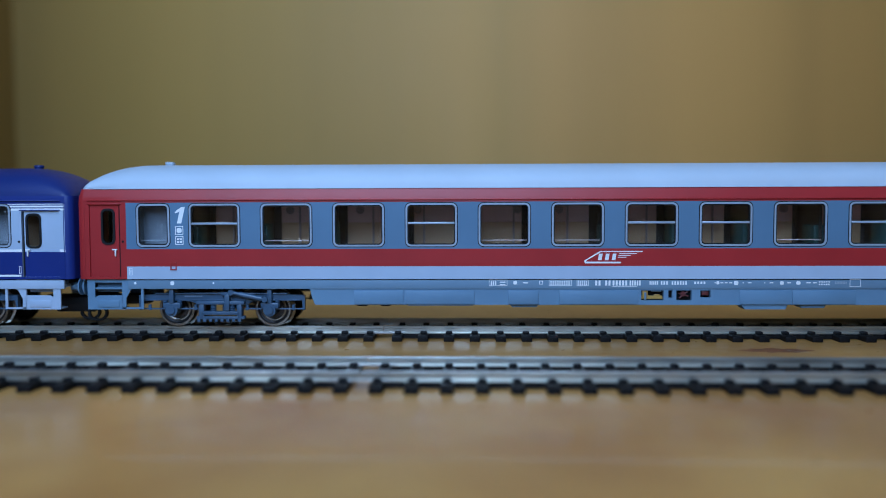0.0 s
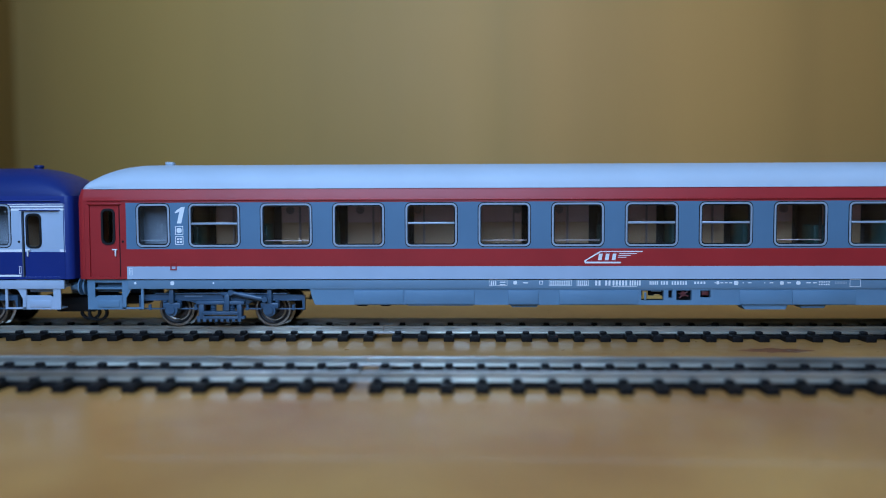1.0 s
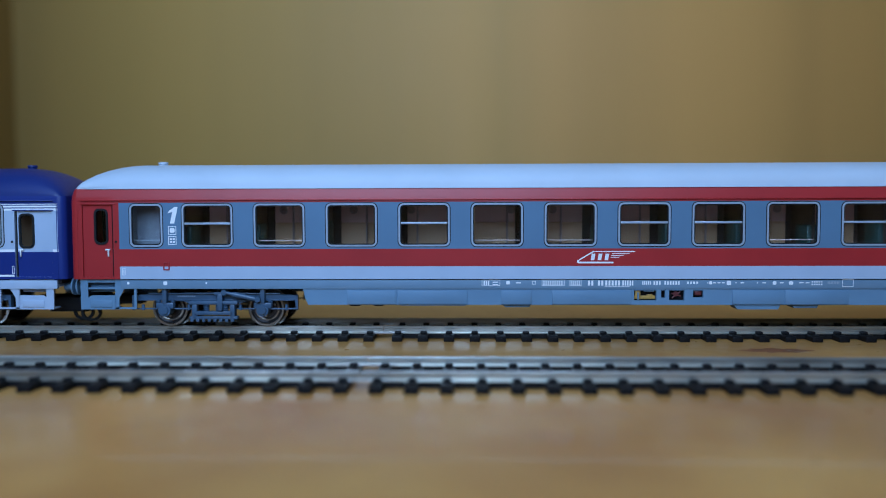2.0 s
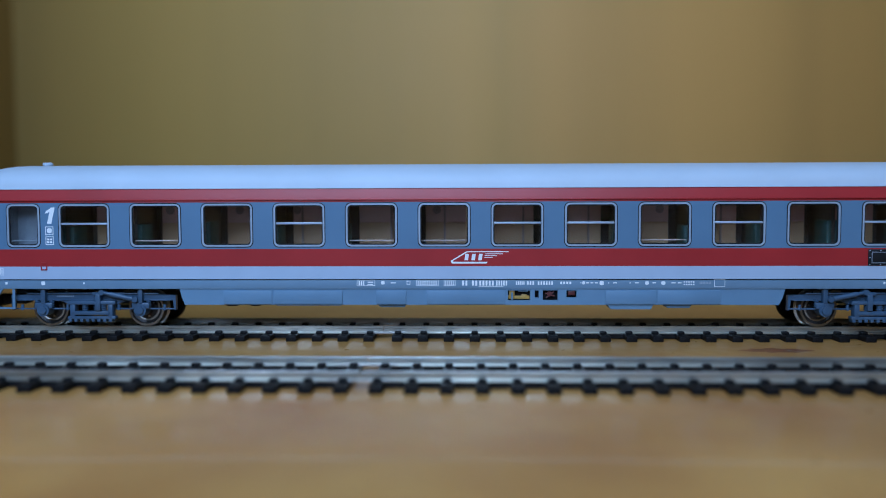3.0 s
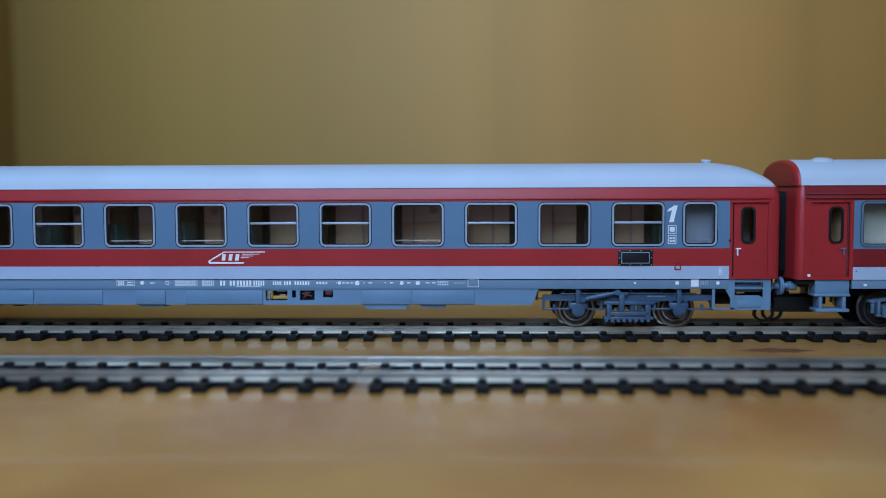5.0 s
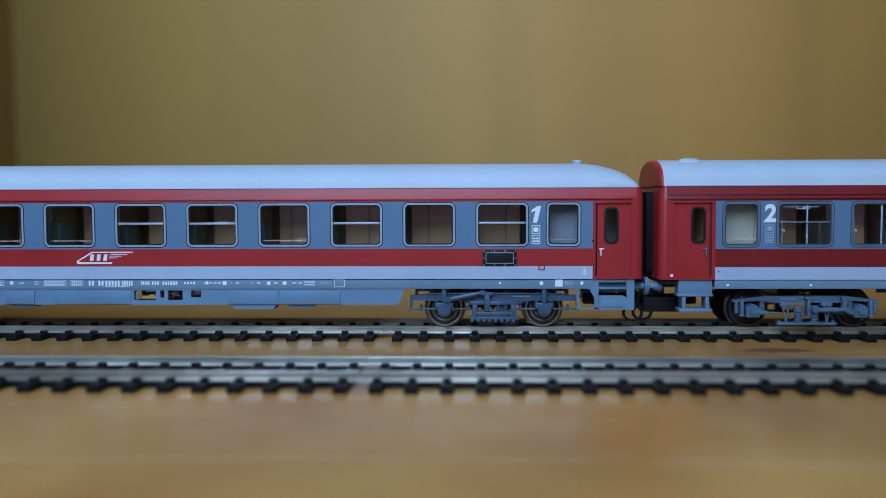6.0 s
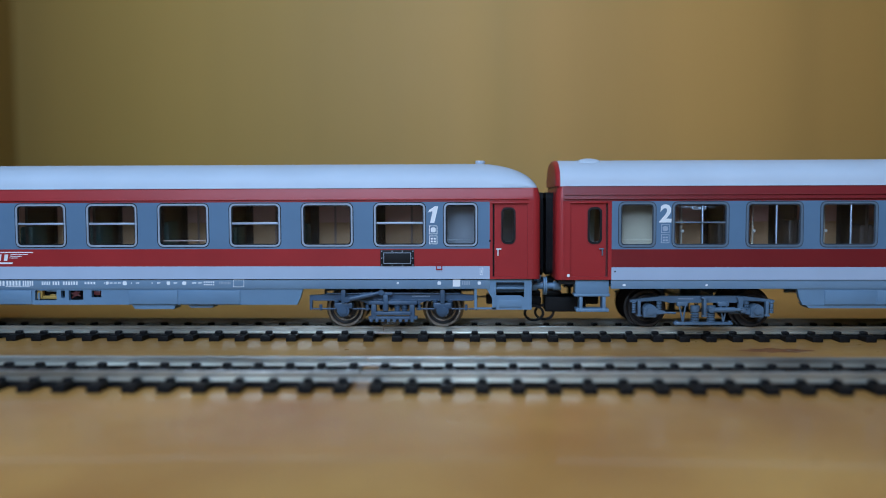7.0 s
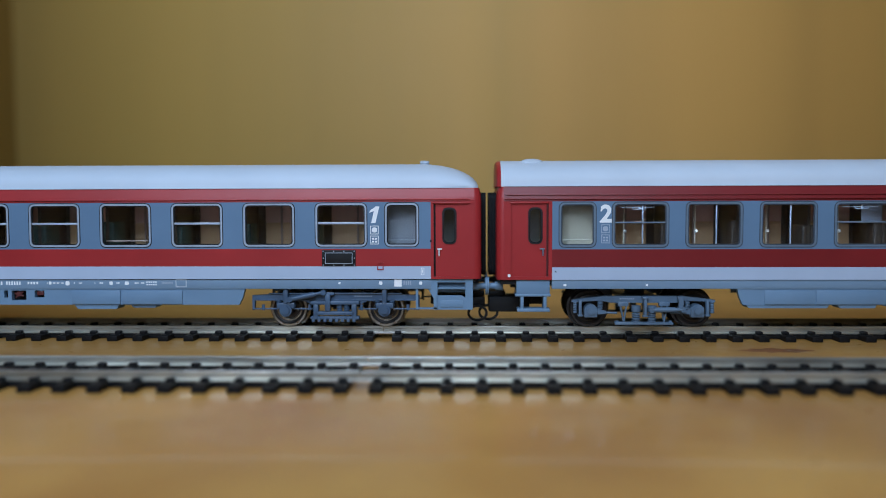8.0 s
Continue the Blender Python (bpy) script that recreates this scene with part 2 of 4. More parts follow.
RAIL_PROFILE = ((-0.95, 0.0), (0.95, 0.0), (0.95, 0.26), (0.3, 0.45), (0.25, 1.25), (0.5, 1.42), (0.5, 1.97), (0.38, 2.1), (-0.38, 2.1), (-0.5, 1.97), (-0.5, 1.42), (-0.25, 1.25), (-0.3, 0.45), (-0.95, 0.26))


def sleeper_mesh():
    bm = bmesh.new()
    box(bm, -1.45, 1.45, -14.5, 14.5, 0, 1.6, 0.18)
    for y in (-8.25, 8.25):
        for s in (-1, 1):
            box(bm, -0.95, 0.95, y + s * 0.55, y + s * 2.4, 1.4, 2.4, 0.35)
    for y in (-12.6, 12.6):
        rod(bm, (0, y, 1.4), (0, y, 1.62), 0.45, 8)
    rod(bm, (0, -14.6, 0.8), (0, -14.3, 0.8), 0.28, 8)
    return mesh_of("sleeper", bm, SLEEPER, 40)


def web_mesh():
    bm = bmesh.new()
    for y in (-8.25, 8.25):
        box(bm, -PITCH / 2 + 1.2, PITCH / 2 - 1.2, y - 1.3, y + 1.3, 0.3, 1.45)
    return mesh_of("sleeper_web", bm, SLEEPER, 0)


def build_section(name_label, y, x0, x1, first, sleeper, web, group):
    """One length of track from x0 to x1 at depth y; sleepers at first + k * PITCH."""
    track = thing("track_section", name_label, "track", pose(0, y * MM, 0), group)
    for ry in (-8.25, 8.25):
        bm = bmesh.new()
        a = [bm.verts.new((x0 * MM, (ry + py) * MM, (1.5 + pz) * MM)) for py, pz in RAIL_PROFILE]
        b = [bm.verts.new((x1 * MM, (ry + py) * MM, (1.5 + pz) * MM)) for py, pz in RAIL_PROFILE]
        bm.faces.new(a)
        bm.faces.new(list(reversed(b)))
        for k in range(len(a)):
            bm.faces.new((a[k], b[k], b[(k + 1) % len(a)], a[(k + 1) % len(a)]))
        part("rail", bm, STEEL, track, "bright nickel silver rail", 30)
    k0, k1 = math.ceil((x0 + 1.5 - first) / PITCH), math.floor((x1 - 1.5 - first) / PITCH)
    for k in range(k0, k1 + 1):
        ob = new("sleeper", sleeper)
        ob.parent, ob.location = track, ((first + k * PITCH) * MM, 0, 0)
        if k < k1:
            w = new("sleeper_web", web)
            w.parent, w.location = track, ((first + (k + 0.5) * PITCH) * MM, 0, 0)
    return track


FAR_Y, NEAR_Y = 0.0, -64.4
FIRST_FAR, FIRST_NEAR = -3.795 * PITCH, -12.09
JOINT_FAR, JOINT_NEAR = -17.4, -16.2


def build_tracks():
    sleeper, web = sleeper_mesh(), web_mesh()
    for y, first, joint, slack in ((FAR_Y, FIRST_FAR, JOINT_FAR, 0.72), (NEAR_Y, FIRST_NEAR, JOINT_NEAR, 0.0)):
        for x0, x1, first in ((joint - 640, joint - 0.12, first - slack), (joint + 0.12, joint + 560, first)):
            build_section("straight model track with black plastic sleepers and metal rails", y, x0, x1, first, sleeper, web, "model track lengths on the table")


build_tracks()


def build_joiners():
    """Bright sheet-metal joiners that clasp the rail feet where two lengths meet."""
    for y, joint in ((FAR_Y, JOINT_FAR), (NEAR_Y, JOINT_NEAR)):
        for ry in (-8.25, 8.25):
            bm = bmesh.new()
            for s in (-1, 1):
                box(bm, joint - 6.6, joint + 6.6, y + ry + s * 0.62, y + ry + s * 1.18, 1.56, 2.05, 0.12)
            box(bm, joint - 6.6, joint + 6.6, y + ry - 1.15, y + ry + 1.15, 1.50, 1.62)
            top_mesh("rail_joiner", bm, JOINER, "bright sheet metal joiner clasping two rail feet", "rail joiner")["group"] = "joiners between the track lengths"


build_joiners()


# ---------------------------------------------------------------- coaches
HALF = 15.5          # half width of a coach
ZWIN0, ZWIN1 = 23.15, 35.7


def loft(bm, rows, slots):
    """Skin rows of points; slots gives the material for each strip of a row."""
    made = [[bm.verts.new(Vector(p) * MM) for p in row] for row in rows]
    for r0, r1 in zip(made, made[1:]):
        for k in range(len(r0) - 1):
            bm.faces.new((r0[k], r0[k + 1], r1[k + 1], r1[k])).material_index = slots[k]
    return made


def wall_grid(bm, y, sign, xs, bands, holes, thick=0.9):
    """A side wall with openings: xs are the cuts along it, bands rows of (z0, z1, slot), holes rows of (x0, x1, z0, z1)."""
    xs = sorted(set(xs) | {h[0] for h in holes} | {h[1] for h in holes})
    zs = sorted({b[0] for b in bands} | {b[1] for b in bands} | {h[2] for h in holes} | {h[3] for h in holes})

    def is_hole(x, z):
        return any(h[0] < x < h[1] and h[2] < z < h[3] for h in holes)

    def slot_at(x, z):
        for z0, z1, s in bands:
            if z0 <= z <= z1:
                return s(x) if callable(s) else s
        return 0

    def quad(pts, s):
        bm.faces.new([bm.verts.new(Vector(p) * MM) for p in pts]).material_index = s
    yi = y - sign * thick
    for xa, xb in zip(xs, xs[1:]):
        for za, zb in zip(zs, zs[1:]):
            mx, mz = (xa + xb) / 2, (za + zb) / 2
            if is_hole(mx, mz):
                continue
            s = slot_at(mx, mz)
            quad(((xa, y, za), (xb, y, za), (xb, y, zb), (xa, y, zb)), s)
            quad(((xa, yi, za), (xa, yi, zb), (xb, yi, zb), (xb, yi, za)), s)
    for x0, x1, z0, z1 in holes:
        for pa, pb in (((x0, z0), (x1, z0)), ((x1, z0), (x1, z1)), ((x1, z1), (x0, z1)), ((x0, z1), (x0, z0))):
            quad(((pa[0], y, pa[1]), (pb[0], y, pb[1]), (pb[0], yi, pb[1]), (pa[0], yi, pa[1])), slot_at((pa[0] + pb[0]) / 2, (z0 + z1) / 2))


def roof_section(x, w, z0, h, n=20, p=2.35):
    row = []
    for k in range(n + 1):
        a = math.pi * k / n
        c, s = math.cos(a), math.sin(a)
        row.append((x, -w * math.copysign(abs(c) ** (2 / p), c), z0 + h * abs(s) ** (2 / p)))
    return row


def coach(at_x, label, scheme):
    """One coach, 300 mm over its ends; its base is the rail top under its middle."""
    c = thing("railway_coach", label, "model coach", pose(at_x * MM, 0, RAIL_TOP * MM), "coaches of the model train")
    S = scheme
    EX, EAVE, TOP = S["over"], S["eave"], S["top"]
    door_a, door_b = S["door"]
    holes = []
    for x, w in S["windows"]:
        holes.append((x - w / 2 + 0.5, x + w / 2 - 0.5, S["zwin0"] + 0.5, ZWIN1 - 0.5))
    doors = [(-door_b, -door_a), (door_a - S["door_shift"], door_b)]
    door_z = (14.9, S["door_top"])
    for a, b in doors:
        holes.append((a, b, *door_z))
    bm = bmesh.new()
    for sign in (-1, 1):
        wall_grid(bm, sign * HALF, sign, [-148 - EX, -S["red_end"], S["red_end"], 148 + EX], S["bands"], holes)
    # rounded corners and end walls
    zs = (S["pale0"], 36.05)
    for e in (-1, 1):
        arc = [(e * (148 + EX + 2 * math.sin(a)), HALF - 2 * (1 - math.cos(a))) for a in [radians(15 * k) for k in range(7)]]
        path = [(x, -y) for x, y in arc] + [(x, y) for x, y in reversed(arc)]
        loft(bm, [[(x, y, z) for x, y in path] for z in zs], [S["end_slot"]] * 20)
    # cant rail, leaning in above the gutter, and the gutter strip
    for sign in (-1, 1):
        xs = [-148 - EX, -S["red_end"], S["red_end"], 148 + EX]
        loft(bm, [[(x, sign * HALF, 36.05) for x in xs], [(x, sign * (HALF - 0.25), 37.8) for x in xs], [(x, sign * (HALF - 0.9), EAVE) for x in xs]], [S["cant_slot"]] * 3)
    for e in (-1, 1):
        arc = [(e * (148 + EX + 2 * math.sin(a)), HALF - 2 * (1 - math.cos(a))) for a in [radians(15 * k) for k in range(7)]]
        path = [(x, -y) for x, y in arc] + [(x, y) for x, y in reversed(arc)]
        rows = []
        for z, inset in ((36.05, 0.0), (37.8, 0.25), (EAVE, 0.9)):
            rows.append([(x - e * inset * 0.6, y - math.copysign(inset, y), z) for x, y in path])
        loft(bm, rows, [S["end_slot"]] * 20)
    bmesh.ops.remove_doubles(bm, verts=bm.verts, dist=2e-6)
    part("body", bm, S["mats"], c)
    for sign in (-1, 1):
        bm = bmesh.new()
        box(bm, -147.6, 147.6, *sorted((sign * (HALF + 0.42), sign * (HALF - 0.2))), 36.35, 36.62, 0.06)
        part("rain_gutter", bm, [S["mats"][S["cant_slot"]]], c)
        bm = bmesh.new()
        box(bm, -146.4, 146.4, *sorted((sign * (HALF - 0.62), sign * (HALF - 1.5))), EAVE - 0.05, EAVE + 0.22, 0.06)
        part("roof_edge", bm, [S["roof"]], c)
    if not S["round_roof"]:
        for sign in (-1, 1):
            bm = bmesh.new()
            box(bm, -147.5, 147.5, *sorted((sign * (HALF + 0.12), sign * (HALF - 0.4))), 37.5, 37.75, 0.06)
            part("rain_gutter", bm, [S["mats"][S["cant_slot"]]], c)
    for e in (-1, 1):
        for sign in (-1, 1):
            bm = bmesh.new()
            seam = e * (147.75 + EX)
            box(bm, seam - 0.09, seam + 0.09, *sorted((sign * (HALF + 0.1), sign * (HALF - 0.2))), S["pale0"] + 0.2, 35.9)
            part("corner_bead", bm, [S["mats"][S["end_slot"]]], c)
    # coloured black so the gap between body and sill looks shaded
    bm = bmesh.new()
    box(bm, -149, 149, -HALF + 1, HALF - 1, S["pale0"] - 1.3, S["pale0"] + 0.05)
    part("floor_plate", bm, [BLACK], c)

    # roof
    bm = bmesh.new()
    rows = []
    w0 = HALF - 0.9
    if S["round_roof"]:
        ds = [0, 0.15, 0.5, 1.0, 1.8, 2.8, 4.2, 6, 8, 10.5, 13.5, 17]
        sec = [(-149.3 - EX + d, d) for d in ds] + [(149.3 + EX - d, d) for d in reversed(ds)]
        for x, d in sec:
            g = math.sqrt(max(0.0, 1 - (1 - d / 17) ** 2))
            rows.append(roof_section(x, w0 - 2.0 * max(0, 1 - d / 2.2) ** 2, EAVE - 0.05, max(0.02, (TOP - EAVE) * g)))
        loft(bm, rows, [0] * 20)
        part("roof", bm, [S["roof"]], c, S["roof_label"], 60)
    else:
        sec = [(-148.7, 1), (148.7, 1)]
        loft(bm, [roof_section(x, w0, EAVE - 0.05, TOP - EAVE) for x, g in sec], [0] * 20)
        part("roof", bm, [S["roof"]], c, S["roof_label"], 60)
        for e in (-1, 1):
            bm = bmesh.new()
            cap = []
            for x, k in ((148.7, 1.004), (149.3, 0.99), (149.7, 0.965), (149.95, 0.92), (150, 0.85)):
                cap.append([(e * px, y * k, EAVE + (z - EAVE) * k) for px, y, z in roof_section(x, w0, EAVE - 0.05, TOP - EAVE)])
            made = loft(bm, cap, [0] * 20)
            bm.faces.new(made[-1])
            part("roof_end_cap", bm, [S["mats"][S["end_slot"]]], c, "red rounded end rim", 60)
    for x in S["vents"]:
        bm = bmesh.new()
        if S["round_roof"]:
            d = min(17.0, 149.3 + EX - abs(x))
            zt = EAVE + (TOP - EAVE) * math.sqrt(1 - (1 - d / 17) ** 2)
            spun(bm, [(zt - 0.8, 1.2), (zt + 0.15, 1.25), (zt + 0.35, 1.45), (zt + 0.8, 1.4), (zt + 0.95, 1.1)], 20, "z", (x, 0, 0))
        else:
            bmesh.ops.create_uvsphere(bm, u_segments=28, v_segments=12, radius=1.0, matrix=Matrix.LocRotScale(Vector((x, -6.6, TOP - 0.55)) * MM, Euler((radians(14), 0, 0)), (3.1 * MM, 2.4 * MM, 0.75 * MM)))
        part("roof_vent", bm, [S["roof"]], c)

    if S["round_roof"]:
        for e in (-1, 1):
            bm = bmesh.new()
            rows = []
            for j in range(7):
                d = 2.6 + 7.4 * j / 6
                g = math.sqrt(1 - (1 - d / 17) ** 2)
                full = roof_section(e * (149.3 + EX - d), w0 + 0.07, EAVE, (TOP - EAVE) * g + 0.05, 60)
                rows.append(full[1:9])
            loft(bm, rows, [0] * 7)
            part("roof_end_panel", bm, [S["roof"]], c, "shallow panel on the roof end", 60)

    # sill
    bm = bmesh.new()
    for sign in (-1, 1):
        ya, yb = sorted((sign * (HALF - 0.35), sign * (HALF - 1.4)))
        box(bm, -S["red_end"], S["red_end"], ya, yb, 11.45, S["pale0"] - S["sill_gap"], 0.1)
    box(bm, -S["red_end"], S["red_end"], -HALF + 1.4, HALF - 1.4, 11.9, 12.6)
    part("sill", bm, [SILL if S["under"] == SKIRT else PALE], c)

    windows(c, S)
    door_parts(c, S, doors, door_z)
    ends(c, S)
    interior(c, S)
    for x in S["bogies"]:
        bogie(c, x, S)
    return c


def windows(c, S):
    z0w = S["zwin0"]
    for i, (x, w) in enumerate(S["windows"]):
        small = w < 12
        for sign in (-1, 1):
            y0, y1 = sorted((sign * (HALF + 0.12), sign * (HALF - 0.5)))
            bm = bmesh.new()
            o = rounded(x - w / 2, x + w / 2, z0w, ZWIN1, 1.7)
            n = rounded(x - w / 2 + 0.25, x + w / 2 - 0.25, z0w + 0.25, ZWIN1 - 0.25, 1.5)
            ring_plate(bm, o, n, y0 + (0.1 if sign < 0 else 0), y1 - (0 if sign < 0 else 0.1), 0)
            n2 = rounded(x - w / 2 + 0.74, x + w / 2 - 0.74, z0w + 0.74, ZWIN1 - 0.74, 1.05)
            ring_plate(bm, n, n2, y0, y1, 1)
            n3 = rounded(x - w / 2 + 1.05, x + w / 2 - 1.05, z0w + 1.05, ZWIN1 - 1.05, 0.8)
            ring_plate(bm, n2, n3, *sorted((sign * (HALF - 0.15), sign * (HALF - 0.5))), 0)
            win = part("window", bm, [S["gasket"], S["trim"]], c, "", 50)
            bm = bmesh.new()
            yp = sign * (HALF - 0.35)
            box(bm, x - w / 2 + 0.8, x + w / 2 - 0.8, yp - 0.12, yp + 0.12, z0w + 0.8, ZWIN1 - 0.8)
            pane = part("pane", bm, [GLASS], win, "clear pane", 0)
            pane.visible_shadow = False
            if small:
                bm = bmesh.new()
                ya, yb = sorted((sign * (HALF - 6.6), sign * (HALF - 7.2)))
                box(bm, x - w / 2 - 0.6, x + w / 2 + 0.6, ya, yb, 21.5, 36.05)
                yc = sign * (HALF - 1.0)
                for xs in (x - w / 2 - 0.6, x + w / 2 + 0.2):
                    box(bm, xs, xs + 0.4, min(yc, yb), max(yc, yb), 21.5, 36.05)
                box(bm, x - w / 2 - 0.6, x + w / 2 + 0.6, min(yc, yb), max(yc, yb), 21.5, 22.3)
                box(bm, x - w / 2 - 0.6, x + w / 2 + 0.6, min(yc, yb), max(yc, yb), 36.0, 36.05)
                box(bm, x - w / 2, x + w / 2, *sorted((sign * (HALF - 2.0), sign * (HALF - 3.2))), 24.9, 25.2, 0.08)
                part("washroom_lining", bm, [S["lining"]], c, "pale washroom walls behind the glass", 0)
            if not small and i in (2, 5, 6, 9) and sign < 0 and S["ledges"]:
                bm = bmesh.new()
                box(bm, x - w / 2 + 0.9, x + w / 2 - 0.9, -(HALF - 2.0), -(HALF - 3.2), 24.85, 25.1, 0.08)
                part("window_table", bm, [POST], win, "thin ledge behind the glass")
            if not small and i in S["barred"]:
                bm = bmesh.new()
                zb, hb = 29.9, 0.3 if S["ledges"] else 0.2
                box(bm, x - w / 2 + 0.9, x + w / 2 - 0.9, sign * (HALF - 0.2) - 0.25, sign * (HALF - 0.2) + 0.25, zb - hb, zb + hb, 0.1)
                part("glazing_bar", bm, [S["trim"]], win)


def door_parts(c, S, doors, dz):
    for a, b in doors:
        e = 1 if a > 0 else -1
        for sign in (-1, 1):
            inner, outer = (a, b) if e > 0 else (b, a)     # inner edge is the one towards the coach's middle
            x0, x1 = sorted((inner + e * 0.55, outer))
            y = sign * (HALF - 0.55)
            bm = bmesh.new()
            shift = S["pane_shift"] if e > 0 else 0.0
            wx0, wx1 = sorted((inner + e * (1.6 + shift), inner + e * (5.6 + shift + (0.5 if shift < 0 else 0.0))))
            wz0, wz1 = (24.0, 34.2) if dz[1] > 34 else (23.0, 32.9)
            ya, yb = sorted((y, y - sign * 0.7))
            for lim in ((x0, wx0 + 0.4, dz[0], dz[1]), (wx1 - 0.4, x1, dz[0], dz[1]), (wx0 + 0.4, wx1 - 0.4, dz[0], wz0 + 0.4), (wx0 + 0.4, wx1 - 0.4, wz1 - 0.4, dz[1])):
                if lim[2] < 22.0:
                    box(bm, lim[0], lim[1], ya, yb, lim[2], 22.0, 0, len(S["door_mats"]) - 1)
                box(bm, lim[0], lim[1], ya, yb, max(22.0, lim[2]), lim[3])
            for z in (dz[0] + 1.0, 19.0):
                for xx in (x0 + 0.5, x1 - 0.5):
                    rod(bm, (xx, y, z), (xx, y + sign * 0.12, z), 0.22, 8, slot=len(S["door_mats"]) - 1)
            door = part("door", bm, S["door_mats"], c, "", 30)
            bm = bmesh.new()
            f0, f1 = sorted((y + sign * 0.25, y - sign * 0.3))
            ring_plate(bm, rounded(wx0, wx1, wz0, wz1, 1.5), rounded(wx0 + 0.55, wx1 - 0.55, wz0 + 0.55, wz1 - 0.55, 1.1), f0, f1)
            part("window_gasket", bm, [BLACK], door, "black rubber window seal", 50)
            bm = bmesh.new()
            box(bm, wx0 + 0.4, wx1 - 0.4, y - sign * 0.4 - 0.1, y - sign * 0.4 + 0.1, wz0 + 0.4, wz1 - 0.4)
            part("pane", bm, [GLASS], door, "", 0).visible_shadow = False
            bm = bmesh.new()
            ha, hb = sorted((inner - e * 0.5, outer + e * 0.4))
            box(bm, ha, hb, *sorted((sign * (HALF + 0.22), sign * (HALF - 0.3))), dz[1] + 0.12, dz[1] + 0.42, 0.08)
            part("door_hood", bm, [S["mats"][S["end_slot"]]], c)
            bm = bmesh.new()
            hx = inner + e * 1.5
            box(bm, hx - 0.16, hx + 0.16, *sorted((y, y + sign * 0.7)), 20.7, 22.6, 0.08)
            box(bm, *sorted((hx - e * 0.5, hx + e * 0.9)), *sorted((y + sign * 0.2, y + sign * 0.7)), 22.45, 22.8, 0.08)
            part("door_handle", bm, [S["handle"]], door, "bright metal handle")
            bm = bmesh.new()
            gx = inner + e * 0.28
            rod(bm, (gx, sign * (HALF - 0.6), dz[0] + 0.6), (gx, sign * (HALF - 0.6), dz[1] - 0.6), 0.18, 8)
            # this back strip's dark colour stands in for the groove's shade
            ba, bb = sorted((inner, inner + e * 0.55))
            ya, yb = sorted((sign * (HALF - 0.75), sign * (HALF - 0.95)))
            box(bm, ba, bb, ya, yb, dz[0], dz[1])
            if S["round_roof"]:
                rod(bm, (inner - e * 0.75, sign * (HALF - 0.2), 24.9), (inner - e * 0.75, sign * (HALF + 0.2), 24.9), 0.32, 12)
            part("door_groove", bm, [BLACK if S["round_roof"] else DARK_RED], c, "recess backed dark for its shade, with a handrail beside the door")


def ends(c, S):
    for e in (-1, 1):
        # gangway bellows
        bm = bmesh.new()
        for k in range(S["folds"]):
            x0, x1 = sorted((e * (149.7 + S["over"] + 0.58 * k), e * (150.22 + S["over"] + 0.58 * k)))
            o = rounded(-7.4, 7.4, 14.6, 38.4, 2.0)
            n = rounded(-5.4, 5.4, 16.2, 36.8, 1.4)
            start = len(bm.verts)
            ring_plate(bm, o, n, x0, x1)
            bm.verts.ensure_lookup_table()
            for v in bm.verts[start:]:
                v.co = Vector((v.co.y, v.co.x, v.co.z))
        part("gangway_bellows", bm, [RUBBER], c, "black rubber gangway bellows", 50)
        # buffers
        for s in (-1, 1):
            bm = bmesh.new()
            spun(bm, [(e * 148.0, 1.3), (e * 150.2, 1.3), (e * 150.2, 0.9), (e * 152.0, 0.9), (e * 152.0, 2.6), (e * 152.45, 2.6), (e * 152.6, 1.4)], 20, "x", (0, s * 10.0, 11.8))
            part("buffer", bm, [SKIRT], c)
        # coupling, low in the middle
        bm = bmesh.new()
        xa, xb = sorted((e * 136, e * 151.6))
        box(bm, xa, xb, -2.2, 2.2, 5.6, 8.4, 0.4)
        xa, xb = sorted((e * (143 if S["loop"] else 140), e * 152.0))
        box(bm, xa, xb, -4.6, 4.6, 5.0 if S["loop"] else 3.6, 8.2, 0.6)
        xa, xb = sorted((e * 147, e * 151.9))
        box(bm, xa, xb, -3.4, 3.4, 8.0, 9.6, 0.4)
        part("coupling", bm, [BLACK], c, "black plastic close coupling")
        if S["loop"] and (e > 0 or S["loop"] == 2):
            for px, py in ((149.8, -5.4), (153.0, -3.2)):
                bm = bmesh.new()
                ring = [2 * math.pi * k / 24 for k in range(24)]
                ring_plate(bm, [(e * px + 3.0 * math.cos(a), 3.4 + 2.4 * math.sin(a)) for a in ring], [(e * px + 2.3 * math.cos(a), 3.4 + 1.75 * math.sin(a)) for a in ring], py - 0.5, py + 0.5)
                part("coupling_loop", bm, [BLACK], c)
        for s in (-1, 1):
            steps(c, e, s, S)


